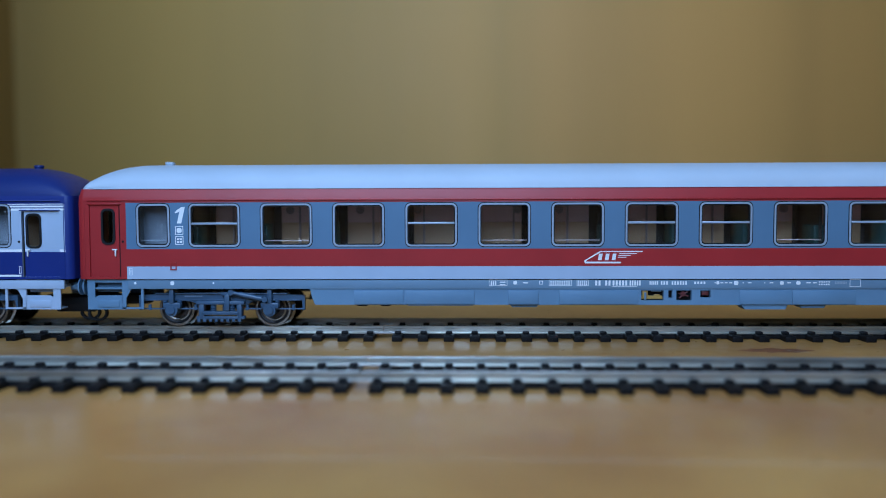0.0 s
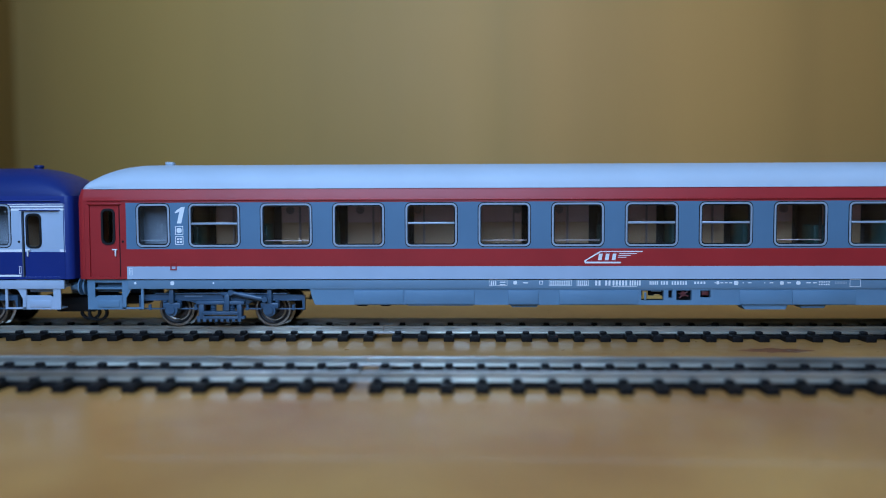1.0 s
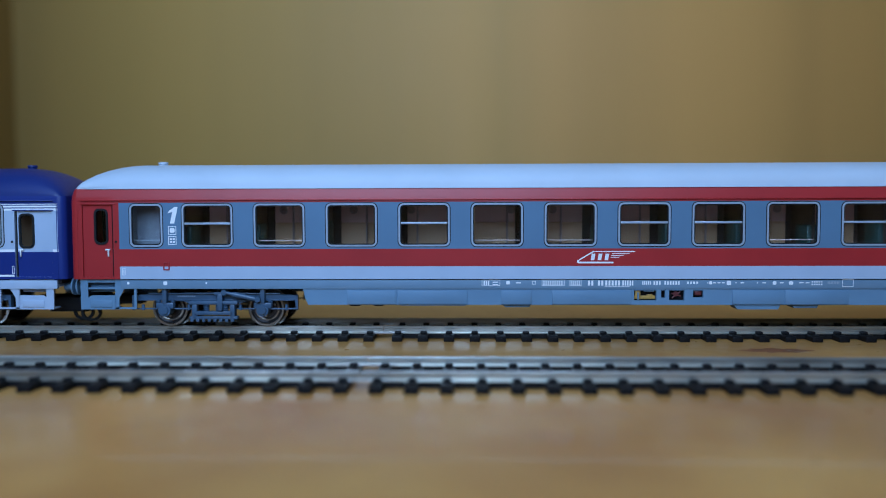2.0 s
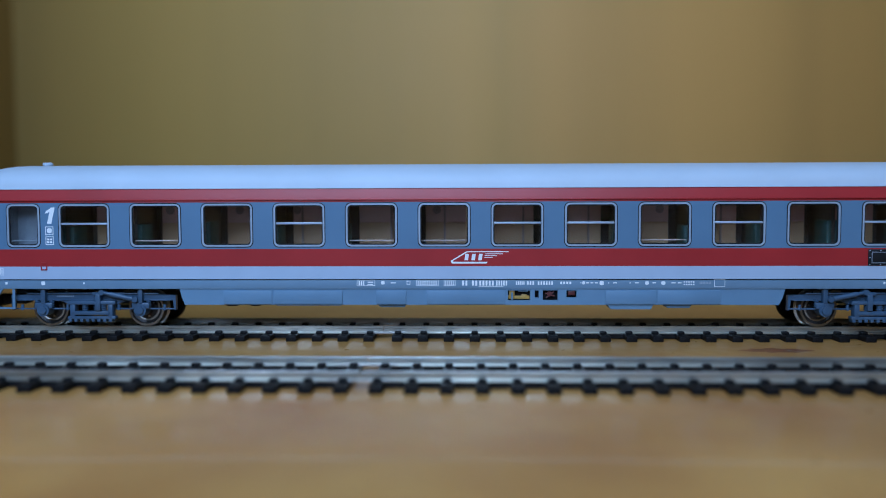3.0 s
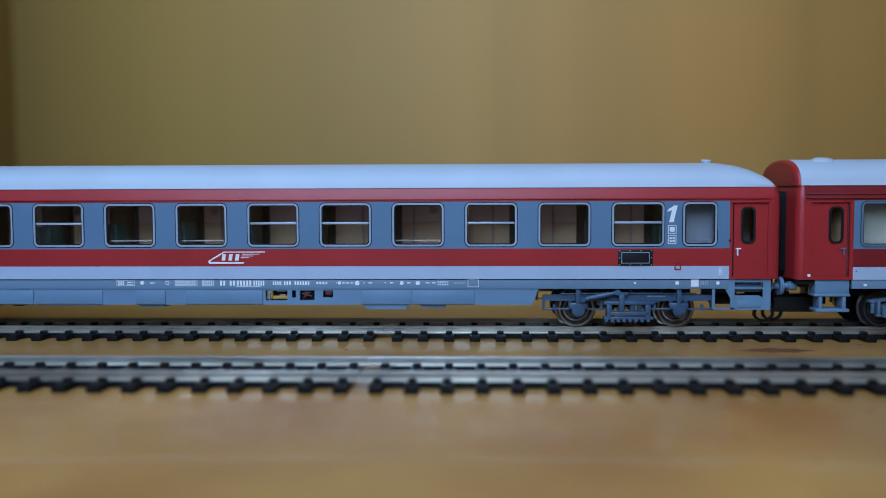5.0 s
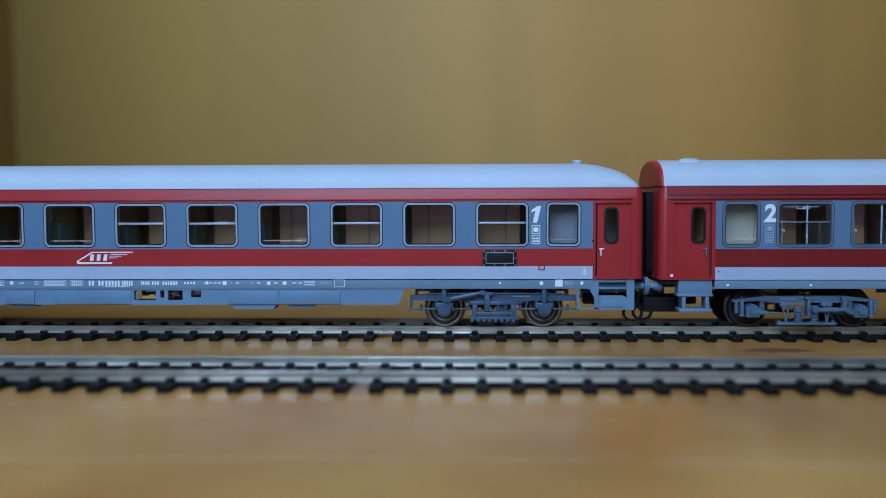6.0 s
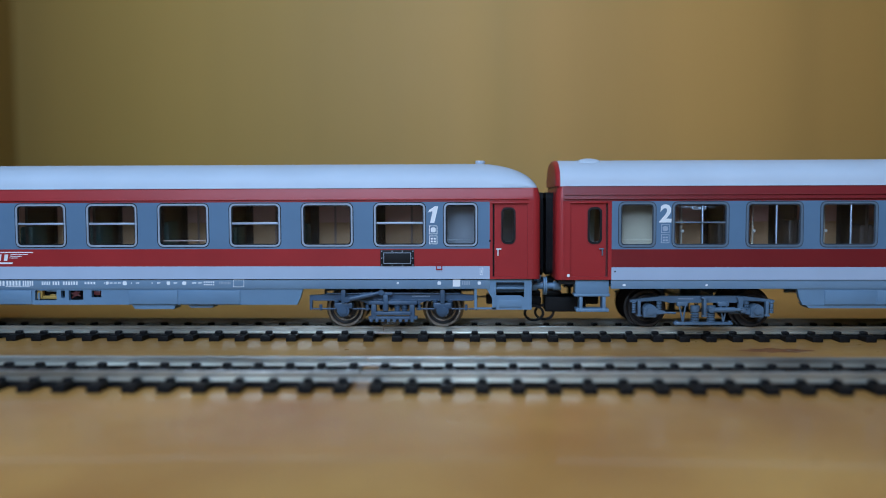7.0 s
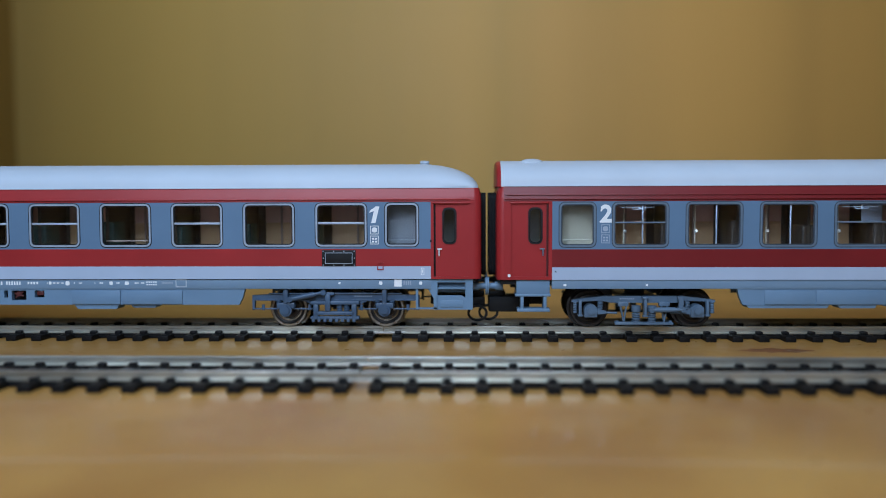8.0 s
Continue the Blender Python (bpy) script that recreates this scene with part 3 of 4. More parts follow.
def steps(c, e, s, S):
    """Boarding steps under a door: a hanging panel that carries its boards."""
    def bx(bm, xa, xb, ya, yb, za, zb, r=0.1):
        box(bm, *sorted((e * (xa + S["step_shift"]), e * (xb + S["step_shift"]))), min(ya, yb), max(ya, yb), za, zb, r)
    k = S["step_shift"]
    f0, f1, back = s * (HALF - 0.6), s * (HALF - 1.1), s * (HALF - 5.0)
    if S["steps"] == "box":
        bm = bmesh.new()
        slab(bm, [(e * (px + k), z) for px, z in ((138.4, 5.6), (148.4, 5.6), (148.4, 14.2), (146.3, 14.2), (146.3, 9.0), (145.2, 9.6), (138.4, 9.6))], min(f0, f1), max(f0, f1))
        panel = part("step_panel", bm, [S["under"]], c, "grey hanging step panel", 20)
        for za, zb, xb in ((13.2, 14.2, 148.3), (11.3, 11.8, 146.4), (5.6, 6.0, 148.3)):
            bm = bmesh.new()
            bx(bm, 138.4, xb, f0 - s * 0.1, back, za, zb)
            part("step_board", bm, [S["under"]], panel)
        bm = bmesh.new()
        bx(bm, 138.6, 146.4, s * (HALF - 2.6), s * (HALF - 3.0), 10.4, 13.4, 0.05)
        part("step_back", bm, [S["under"]], panel)
        bm = bmesh.new()
        bx(bm, 139.4, 145.6, f0, f0 + s * 0.18, 6.2, 8.3, 0.06)
        part("raised_panel", bm, [S["under"]], panel)
        bm = bmesh.new()
        slab(bm, [(e * (px + k), z) for px, z in ((132.4, 12.2), (132.4, 5.7), (138.4, 5.7), (138.4, 6.2), (133.1, 6.2), (133.1, 12.2))], min(f0, f1), max(f0, f1))
        part("step_bracket", bm, [S["under"]], c, "", 20)
        bm = bmesh.new()
        slab(bm, [(e * (px + k), z) for px, z in ((138.5, 14.3), (136.05, 14.3), (133.6, 12.2), (136.0, 11.2), (137.4, 8.8), (137.4, 5.6), (138.5, 5.6))], min(f0, f1), max(f0, f1))
        part("step_gusset", bm, [S["under"]], c, "", 20)
    else:
        bm = bmesh.new()
        bx(bm, 135.1, 144.5, f0, back, 9.8, 14.2, 0.3)
        panel = part("step_panel", bm, [S["under"]], c, "grey step housing")
        for za, zb, xa, xb in ((9.3, 10.0, 134.9, 144.8), (5.0, 5.9, 135.1, 144.2)):
            bm = bmesh.new()
            bx(bm, xa, xb, f0 + s * 0.2, back, za, zb, 0.15)
            part("step_board", bm, [S["under"]], panel)
        for xa in (136.0, 142.4):
            bm = bmesh.new()
            bx(bm, xa, xa + 0.9, f0, back, 5.6, 9.6)
            part("step_hanger", bm, [S["under"]], panel)


def interior(c, S):
    """Compartments: a two-tone panel on the far wall behind each window, dark cross walls with low benches between."""
    y = S["corridor"]
    big = [x for x, w in S["windows"] if w > 12]
    bm = bmesh.new()
    box(bm, -136, 136, -13.6, 13.6, 14.7, 15.4, 0, 0)
    box(bm, -136, 136, -13.8, 13.8, 36.6, 37.2, 0, 1)
    for x0, x1 in ((-136, -135), (135, 136)):
        box(bm, x0, x1, -13.6, 13.6, 15.4, 36.6, 0, 0)
    part("interior", bm, [INSIDE, INSIDE_UP], c, "tan floor and mauve ceiling of the compartments", 0)
    for k, x in enumerate(big):
        bm = bmesh.new()
        hw = 6.2
        box(bm, x - hw, x + hw, y, y + 0.8, 15.4, 29.2, 0.15, 0)
        box(bm, x - hw + 0.1, x + hw - 0.1, y + 0.25, y + 0.8, 29.2, 29.6, 0, 0)
        box(bm, x - hw, x + hw, y, y + 0.8, 29.6, 36.6, 0.15, 1)
        panel = part("compartment_panel", bm, [INSIDE, INSIDE_UP], c, "tan and mauve moulded compartment panel", 0)
        bm = bmesh.new()
        px = x + (-0.3, -0.3, 1.8, -3.1, 3.7, -0.4, 3.0, 2.3, -2.4, 1.2, -1.0, 2.0)[k % 12]
        box(bm, px - 0.28, px + 0.28, y - 1.6, y - 1.0, 15.4, 36.5, 0.1)
        part("door_post", bm, [POST], panel, "pale brown door post")
        if k % 12 in (1, 2, 3, 4, 5, 8) and S["ledges"]:
            bm = bmesh.new()
            lx = x + {1: -3.5, 2: -2.3, 3: -5.0, 4: 5.0, 5: -2.8, 8: 3.5}[k % 12]
            spun(bm, [(y + 0.1, 1.25), (y - 0.5, 1.25), (y - 0.7, 1.0), (y - 0.5, 0.7)], 18, "y", (lx, 0, 33.4))
            part("wall_lamp", bm, [POST], panel, "round lamp moulded on the panel")
    for x0, x1 in ((-148.6, -136.5), (136.5, 148.6)):
        bm = bmesh.new()
        box(bm, x0, x1, 3.4, 4.2, 15.0, 36.4)
        part("vestibule_wall", bm, [VESTIBULE], c, "grey vestibule wall behind the door", 0)
    for k, x in enumerate([big[0] - 10.2] + [(p + q) / 2 for p, q in zip(big, big[1:])] + [big[-1] + 10.2]):
        bm = bmesh.new()
        box(bm, x - 0.45, x + 0.45, -4.0, 13.4, 15.4, 36.5)
        wall = part("cross_wall", bm, [INSIDE_DARK], c, "dark brown cross wall", 0)
        bm = bmesh.new()
        box(bm, x - 3.6, x + 3.6, 11.6, 12.4, 15.4, 36.5)
        part("cross_wall_back", bm, [INSIDE_DARK], wall)
        for side in (-1, 1):
            bm = bmesh.new()
            xa, xb = sorted((x + side * 0.45, x + side * 2.0))
            box(bm, xa, xb, -4.4, y - 2.2, 19.0, 28.8 + (k % 3) * 0.7, 0.5)
            xa, xb = sorted((x + side * 0.45, x + side * 5.2))
            box(bm, xa, xb, -4.4, y - 2.2, 15.4, 19.8, 0.5)
            part("bench", bm, [SEAT if S["ledges"] else INSIDE_DARK], wall, "dark bench beside the cross wall")


WHEEL_R = 5.3
wheels = []


def wheel_bm():
    """A wheelset: two flanged wheels with thin bright rims and recessed dark discs on an axle."""
    bm = bmesh.new()
    for s in (-1, 1):
        spun(bm, [(s * 6.6, 5.9), (s * 7.1, 6.0), (s * 7.4, 5.4), (s * 9.4, 5.25), (s * 9.6, 5.1), (s * 9.6, 4.55), (s * 9.2, 4.5)], 40, slot=0, caps=False)
        spun(bm, [(s * 6.7, 5.0), (s * 9.15, 4.55), (s * 8.9, 4.3), (s * 8.75, 3.7)], 40, slot=1, caps=False)
        spun(bm, [(s * 8.6, 3.75), (s * 8.95, 3.65), (s * 9.05, 3.35), (s * 8.95, 3.1), (s * 8.6, 3.0)], 40, slot=0, caps=False)
        spun(bm, [(s * 6.7, 5.0), (s * 8.4, 3.6), (s * 8.65, 3.1), (s * 8.6, 1.9), (s * 9.2, 1.5), (s * 9.9, 1.3), (s * 9.9, 0.6)], 32, slot=1)
        for k in range(3):
            a = 2 * math.pi * k / 3
            rod(bm, (2.4 * math.cos(a), s * 8.5, 2.4 * math.sin(a)), (2.4 * math.cos(a), s * 8.85, 2.4 * math.sin(a)), 0.3, 8, slot=0)
    rod(bm, (0, -12, 0), (0, 12, 0), 0.9, 12, slot=1)
    return bm


def bogie(c, x, S):
    """A two-axle bogie: side frames with axle boxes, springs, bolster and dampers."""
    e = 1 if x > 0 else -1
    leaf = S["bogie_kind"] == "leaf"
    bm = bmesh.new()
    half = S["wheelbase"] / 2
    box(bm, x - 5, x + 5, -12, 12, 7.4, 8.8, 0.3)
    rod(bm, (x, 0, 8.6), (x, 0, 12.2), 3.0, 20)
    for s in (-1, 1):
        y0, y1 = sorted((s * 11.4, s * 12.9))
        if leaf:
            out = [(x - half - 9.8, 5.2), (x - half - 9.25, 5.2), (x - half - 9.0, 8.0), (x - 9, 7.7), (x - 7, 6.9), (x + 7, 6.9), (x + 9, 7.7), (x + half + 9.0, 8.0), (x + half + 9.25, 5.2), (x + half + 9.8, 5.2), (x + half + 9.8, 9.4), (x + 8, 10.2), (x - 8, 10.2), (x - half - 9.8, 9.4)]
        else:
            out = [(x - half - 5.2, 7.5), (x - half + 3.0, 7.9), (x - 9, 7.3), (x + 9, 7.3), (x + half - 3.0, 7.9), (x + half + 5.2, 7.5), (x + half + 5.2, 8.1), (x + 11, 9.2), (x - 11, 9.2), (x - half - 5.2, 8.1)]
        slab(bm, out, y0, y1)
    frame_ob = part("bogie", bm, [S["bogie_mat"]], c, "dark blue-grey bogie side frame with springs")
    for s in (-1, 1):
        yb = s * 12.4
        if leaf:
            # lips along the beam
            bm = bmesh.new()
            box(bm, x - half - 5.0, x + half + 5.0, *sorted((yb, s * 13.4)), 9.75, 10.1, 0.1)
            part("beam_flange", bm, [S["bogie_mat"]], frame_ob)
            bm = bmesh.new()
            box(bm, x - half - 8.6, x + half + 8.6, *sorted((yb, s * 13.2)), 7.9, 8.2, 0.1)
            part("beam_flange", bm, [S["bogie_mat"]], frame_ob)
        for wx in (x - half, x + half):
            bm = bmesh.new()
            rod(bm, (wx, s * 11.0, WHEEL_R), (wx, s * 14.5, WHEEL_R), 1.75, 18)
            rod(bm, (wx, s * 14.3, WHEEL_R), (wx, s * 15.0, WHEEL_R), 1.1, 16)
            if leaf:
                box(bm, wx - 2.5, wx + 2.5, *sorted((yb, s * 14.2)), 5.7, 7.4, 0.3)
                box(bm, wx - 0.65, wx + 0.65, *sorted((yb, s * 14.4)), 7.2, 11.5, 0.2)
                box(bm, wx - 1.7, wx + 1.7, *sorted((yb, s * 13.9)), 11.1, 11.7, 0.2)
                for dx in (-2.6, 2.6):
                    spun_spring(bm, wx + dx * 0.8, s * 13.3, 6.2, 8.3, 0.72)
                box(bm, wx - (9.6 if wx < x else 7.6), wx + (7.6 if wx < x else 9.6), *sorted((s * 12.8, s * 13.3)), 5.4, 5.8, 0.1)
                for dx in (-6.6, 6.6):
                    rod(bm, (wx + dx, s * 13.0, 5.2), (wx + dx, s * 13.0, 6.8), 0.45, 10)
            else:
                o = -1 if wx < x else 1
                box(bm, wx - 1.85, wx + 1.85, *sorted((yb, s * 14.4)), 3.3, 6.2, 0.3)
                box(bm, wx - 1.1, wx + 1.1, *sorted((yb, s * 14.0)), 6.0, 6.7, 0.2)
                box(bm, wx + o * 2.9 - 0.42, wx + o * 2.9 + 0.42, *sorted((yb, s * 14.1)), 3.7, 8.0, 0.15)
                box(bm, wx + o * 2.9 - 0.7, wx + o * 2.9 + 0.7, *sorted((yb, s * 14.3)), 3.6, 4.1, 0.15)
                slab(bm, [(wx - o * 1.6, 4.1), (wx - o * 1.6, 5.9), (wx - o * 4.4, 5.0), (wx - o * 4.4, 4.4)], *sorted((yb, s * 13.9)))
                rod(bm, (wx - o * 4.0, s * 13.4, 4.6), (wx - o * 7.4, s * 13.4, 4.5), 0.28, 8)
            part("axle_box", bm, [S["bogie_mat"]], frame_ob)
            if not leaf:
                bm = bmesh.new()
                spun_spring(bm, wx + (2.7 if wx < x else -2.7), s * 13.4, 5.6, 7.8, 0.75)
                spun_spring(bm, wx + (-4.3 if wx < x else 4.3), s * 13.2, 4.4, 7.8, 0.6)
                part("axle_spring", bm, [S["bogie_mat"]], frame_ob)
        ya, yz = sorted((s * 12.4, s * 14.6))
        bm = bmesh.new()
        if leaf:
            box(bm, x - 6.9, x + 6.9, ya, yz, 6.9, 7.9, 0.25)
            for dx in (-5.4, 5.4):
                box(bm, x + dx - 0.75, x + dx + 0.75, ya, yz + 0.3, 3.0, 7.0, 0.3)
            box(bm, x - 5.6, x + 5.6, ya, yz, 3.9, 5.0, 0.25)
            box(bm, x - 6.9, x + 6.9, ya, yz, 2.7, 3.6, 0.2)
            for k in range(8):
                box(bm, x - 6.6 + 1.65 * k, x - 5.7 + 1.65 * k, ya, yz, 2.0, 2.8, 0.1)
        else:
            box(bm, x - 8.1, x + 8.1, ya, yz, 1.25, 2.0, 0.15)
            for dx in (-7.4, 7.4):
                rod(bm, (x + dx, s * 13.8, 1.9), (x + dx, s * 13.8, 2.4), 0.5, 8)
            for dx in (-1, 1):
                for top in (4.8, 6.6):
                    rod(bm, (x + dx * 5.6, s * 13.9, 1.9), (x + dx * top, s * 13.7, 6.8), 0.26, 8)
                box(bm, x + dx * 5.7 - 1.5, x + dx * 5.7 + 1.5, *sorted((s * 12.2, s * 13.9)), 6.4, 7.6, 0.2)
        part("spring_plank", bm, [S["bogie_mat"]], frame_ob)
        for dx in ((-2.2, 1.2, 3.2) if leaf else (-2.1, 2.3)):
            bm = bmesh.new()
            if leaf:
                spun_spring(bm, x + dx, s * 13.4, 4.8, 7.2, 0.9)
            else:
                spun_spring(bm, x + dx, s * 13.4, 1.9, 5.4, 1.25)
                rod(bm, (x + dx, s * 13.4, 5.2), (x + dx, s * 13.4, 6.6), 1.3, 14)
            part("coil_spring", bm, [S["bogie_mat"]], frame_ob)
        bm = bmesh.new()
        hx = x - e * 2.0 if leaf else x
        if leaf:
            box(bm, hx - 0.75, hx + 0.75, *sorted((s * 12.4, s * 15.0)), 5.2, 9.9, 0.25)
            box(bm, hx - 1.8, hx + 1.8, *sorted((s * 12.4, s * 14.4)), 9.5, 10.4, 0.2)
        else:
            box(bm, hx - 0.1, hx + 0.75, *sorted((s * 12.4, s * 14.9)), 3.6, 8.9, 0.2)
            box(bm, hx - 0.55, hx + 1.15, *sorted((s * 12.4, s * 15.0)), 8.5, 9.1, 0.15)
            box(bm, hx - 0.45, hx + 1.05, *sorted((s * 13.6, s * 15.0)), 3.5, 3.95, 0.12)
            slab(bm, [(x + 9.4, 6.0), (x + 10.6, 5.6), (x + 10.9, 7.6), (x + 10.6, 9.1), (x + 9.2, 9.1), (x + 9.7, 7.6)], *sorted((s * 13.4, s * 14.6)))
        part("hanger", bm, [S["bogie_mat"]], frame_ob)
        # damper rod set aslant along the frame
        bm = bmesh.new()
        if leaf:
            a, b = (x - e * 12.8, s * 14.6, 8.4), (x - e * 3.2, s * 14.6, 10.4)
        else:
            a, b = (x + 2.0, s * 14.8, 5.5), (x + 10.6, s * 14.8, 5.6)
        rod(bm, a, b, 0.5, 12)
        rod(bm, Vector(a).lerp(Vector(b), 0.08), Vector(a).lerp(Vector(b), 0.75), 0.72, 14)
        for p in (a, b):
            rod(bm, (p[0], s * 12.4, p[2]), (p[0], s * 15.2, p[2]), 0.8, 12)
        part("damper", bm, [S["bogie_mat"]], frame_ob)
        if leaf:
            if s < 0:
                decal(frame_ob, "frame_print", word_bars(x + e * 8.0 - 2.6, x + e * 8.0 + 2.6, 9.0, 9.3, 9), SILVER, "tiny pale printed line", -12.96)
        elif s < 0:
            decal(frame_ob, "frame_print", word_bars(x - 6.6, x - 2.4, 8.3, 8.6, 8), SILVER, "tiny pale printed line", -12.96)
    for wx in (x - half, x + half):
        w = part("wheelset", wheel_bm(), S["wheel_mats"], frame_ob, S["wheel_label"], 40, pose(wx * MM, 0, WHEEL_R * MM))
        wheels.append((w, wx))


def spun_spring(bm, x, y, z0, z1, r):
    """A coil spring as a stack of turns."""
    prof, n = [], 5
    for k in range(n):
        za, dz = z0 + (z1 - z0) * k / n, (z1 - z0) / n
        prof += [(za, r * 0.72), (za + dz * 0.25, r), (za + dz * 0.6, r), (za + dz * 0.85, r * 0.72)]
    spun(bm, prof, 14, "z", (x, y, 0))


def skirt(c, x0, x1, lumps, slant0, slant1, cuts=(), panels=()):
    """The closed apron between the bogies, with openings in the side that faces the window."""
    for s in (-1, 1):
        bm = bmesh.new()
        y = s * (HALF - 0.6)
        y0, y1 = sorted((y, y - s * 1.4))
        x0, x1 = (x0, x1) if s < 0 else (x0 + 18, x1 - 18)
        xa, xb = x0 + slant0, x1 - slant1
        slab(bm, [(x0, 11.42), (x0 + slant0 * 0.4, 9.0), (xa, 6.95), (xa, 11.42)], y0, y1)
        slab(bm, [(xb, 11.42), (xb, 6.95), (x1 - slant1 * 0.4, 9.0), (x1, 11.42)], y0, y1)
        wall_grid(bm, y, s, [xa, xb], [(6.95, 11.42, 0)], list(cuts) if s < 0 else [], 1.4)
        yi = y - s * 1.4
        for z in (6.95, 11.42):
            bm.faces.new([bm.verts.new(Vector(p) * MM) for p in ((xa, y, z), (xb, y, z), (xb, yi, z), (xa, yi, z))])
        bmesh.ops.remove_doubles(bm, verts=bm.verts, dist=2e-6)
        apron = part("apron", bm, [SKIRT], c, "grey-blue apron below the frame", 20)
        for a, b in panels:
            bm = bmesh.new()
            ya, yb = sorted((y, y + s * 0.36))
            box(bm, a + 0.12, b - 0.12, ya, yb, 7.1, 11.0, 0.1)
            part("apron_panel", bm, [SKIRT], apron)
        for a, b, z0 in lumps:
            if s > 0 and a < x0:
                continue
            bm = bmesh.new()
            y0, y1 = sorted((s * (HALF - (0.8 if b - a > 9 else 1.4)), s * (HALF - 6.0)))
            slab(bm, [(a, 7.05), (a + 1.0, z0), (b - 0.6, z0), (b, 7.05)], y0, y1)
            part("underfloor_box", bm, [SKIRT if b - a > 7 else BLACK], c)
    bm = bmesh.new()
    box(bm, x0 + 16, x1 - 16, -HALF + 5.5, HALF - 5.5, 7.2, 12.6, 0.3)
    part("underfloor_tank", bm, [BLACK], c)
    # black backing added to keep the gap under the sill as dark as shade
    bm = bmesh.new()
    box(bm, x0 + 1, x1 - 1, -HALF + 2.2, HALF - 2.2, 10.6, 12.0)
    part("gap_backing", bm, [BLACK], c)


def decal(c, name, outlines, mat, label, y=None, lift=0.035):
    """Flat printed marks on the side of a coach: filled outlines in x and z."""
    bm = bmesh.new()
    y = -(HALF + lift) if y is None else y
    for o in outlines:
        slab(bm, o, y, y + 0.03)
    return part(name, bm, [mat], c, label, 0)


def rect(x0, x1, z0, z1):
    return [(x0, z0), (x1, z0), (x1, z1), (x0, z1)]


def hollow(x0, x1, z0, z1, t=0.18):
    return [rect(x0, x1, z1 - t, z1), rect(x0, x1, z0, z0 + t), rect(x0, x0 + t, z0 + t, z1 - t), rect(x1 - t, x1, z0 + t, z1 - t)]


def stroke(points, t):
    """A drawn line of width t through points, as one outline a stretch."""
    out = []
    for (xa, za), (xb, zb) in zip(points, points[1:]):
        d = Vector((xb - xa, zb - za)).normalized() * t / 2
        n = Vector((-d.y, d.x))
        out.append([(xa - d.x - n.x, za - d.y - n.y), (xb + d.x - n.x, zb + d.y - n.y), (xb + d.x + n.x, zb + d.y + n.y), (xa - d.x + n.x, za - d.y + n.y)])
    return out


def word_bars(x0, x1, z0, z1, n, gaps=()):
    """Writing too small to read, or left out: n plain upright bars from x0 to x1."""
    w = (x1 - x0) / n
    return [rect(x0 + w * k, x0 + w * (k + 0.6), z0, z1) for k in range(n) if k not in gaps]


def numeral(c, text, x, z, size, shear, bold):
    """A class numeral printed on the side."""
    if text == "1":
        k = size * 0.7
        pts = [(-0.30, 0.62), (-0.20, 0.80), (0.02, 0.92), (0.10, 1.0), (0.33, 1.0), (0.09, 0.0), (-0.17, 0.0), (-0.01, 0.72), (-0.14, 0.66)]
        decal(c, "class_numeral", [[(x + px * k, z + pz * k) for px, pz in pts]], WHITE, "white printed class numeral 1")
        return
    curve = bpy.data.curves.new("class_numeral", "FONT")
    curve.body, curve.size, curve.shear, curve.offset, curve.extrude = text, size * MM, shear, bold * MM, 0.02 * MM
    curve.align_x = "CENTER"
    tmp = new("class_numeral_curve", curve)
    me = bpy.data.meshes.new_from_object(tmp)
    bpy.data.objects.remove(tmp)
    me.materials.clear()
    me.materials.append(WHITE)
    ob = new("class_numeral", me)
    ob.parent = c
    ob.matrix_basis = pose(x * MM, -(HALF + 0.05) * MM, z * MM, 90, 0, 0)
    ob["label"] = "white printed class numeral " + text


def pictograms(c, x, z, mat):
    decal(c, "pictogram_frame", hollow(x - 1.15, x + 1.15, z - 2.4, z), mat, "white printed square frame")
    decal(c, "pictogram", [rounded(x - 0.7, x + 0.7, z - 1.9, z - 0.5, 0.5)], mat, "white printed star mark")
    decal(c, "pictogram_frame", hollow(x - 1.15, x + 1.15, z - 5.2, z - 2.8), mat, "white printed square frame")
    decal(c, "pictogram", [rect(x - 0.7, x - 0.1, z - 3.9, z - 3.4), rect(x + 0.1, x + 0.7, z - 3.9, z - 3.4), rect(x - 0.7, x - 0.1, z - 4.7, z - 4.2), rect(x + 0.1, x + 0.7, z - 4.7, z - 4.2)], mat, "white printed grid mark")


def emblem(c):
    """The railway's emblem as plain strokes: a pointed nose outline, three letter-sized bars and speed lines."""
    decal(c, "emblem_nose", [[(-4.0, 22.0), (-8.3, 19.4), (-8.3, 18.9), (-7.9, 18.6), (1.6, 18.6), (1.9, 19.05), (-7.7, 19.1), (-7.75, 19.35), (-3.7, 21.75)]], WHITE, "white printed pointed emblem outline")
    decal(c, "emblem_bars", [[(x - 0.55, 19.5), (x + 0.45, 19.5), (x + 0.75, 21.3), (x - 0.25, 21.3)] for x in (-4.0, -2.1, -0.2)], WHITE, "three white printed slanted bars")
    decal(c, "emblem_lines", stroke([(-3.9, 21.9), (7.6, 21.9)], 0.28) + stroke([(1.4, 21.3), (6.1, 21.3)], 0.17) + stroke([(1.2, 20.8), (4.4, 20.8)], 0.17) + stroke([(1.0, 20.3), (3.2, 20.3)], 0.17), WHITE, "white printed speed lines")


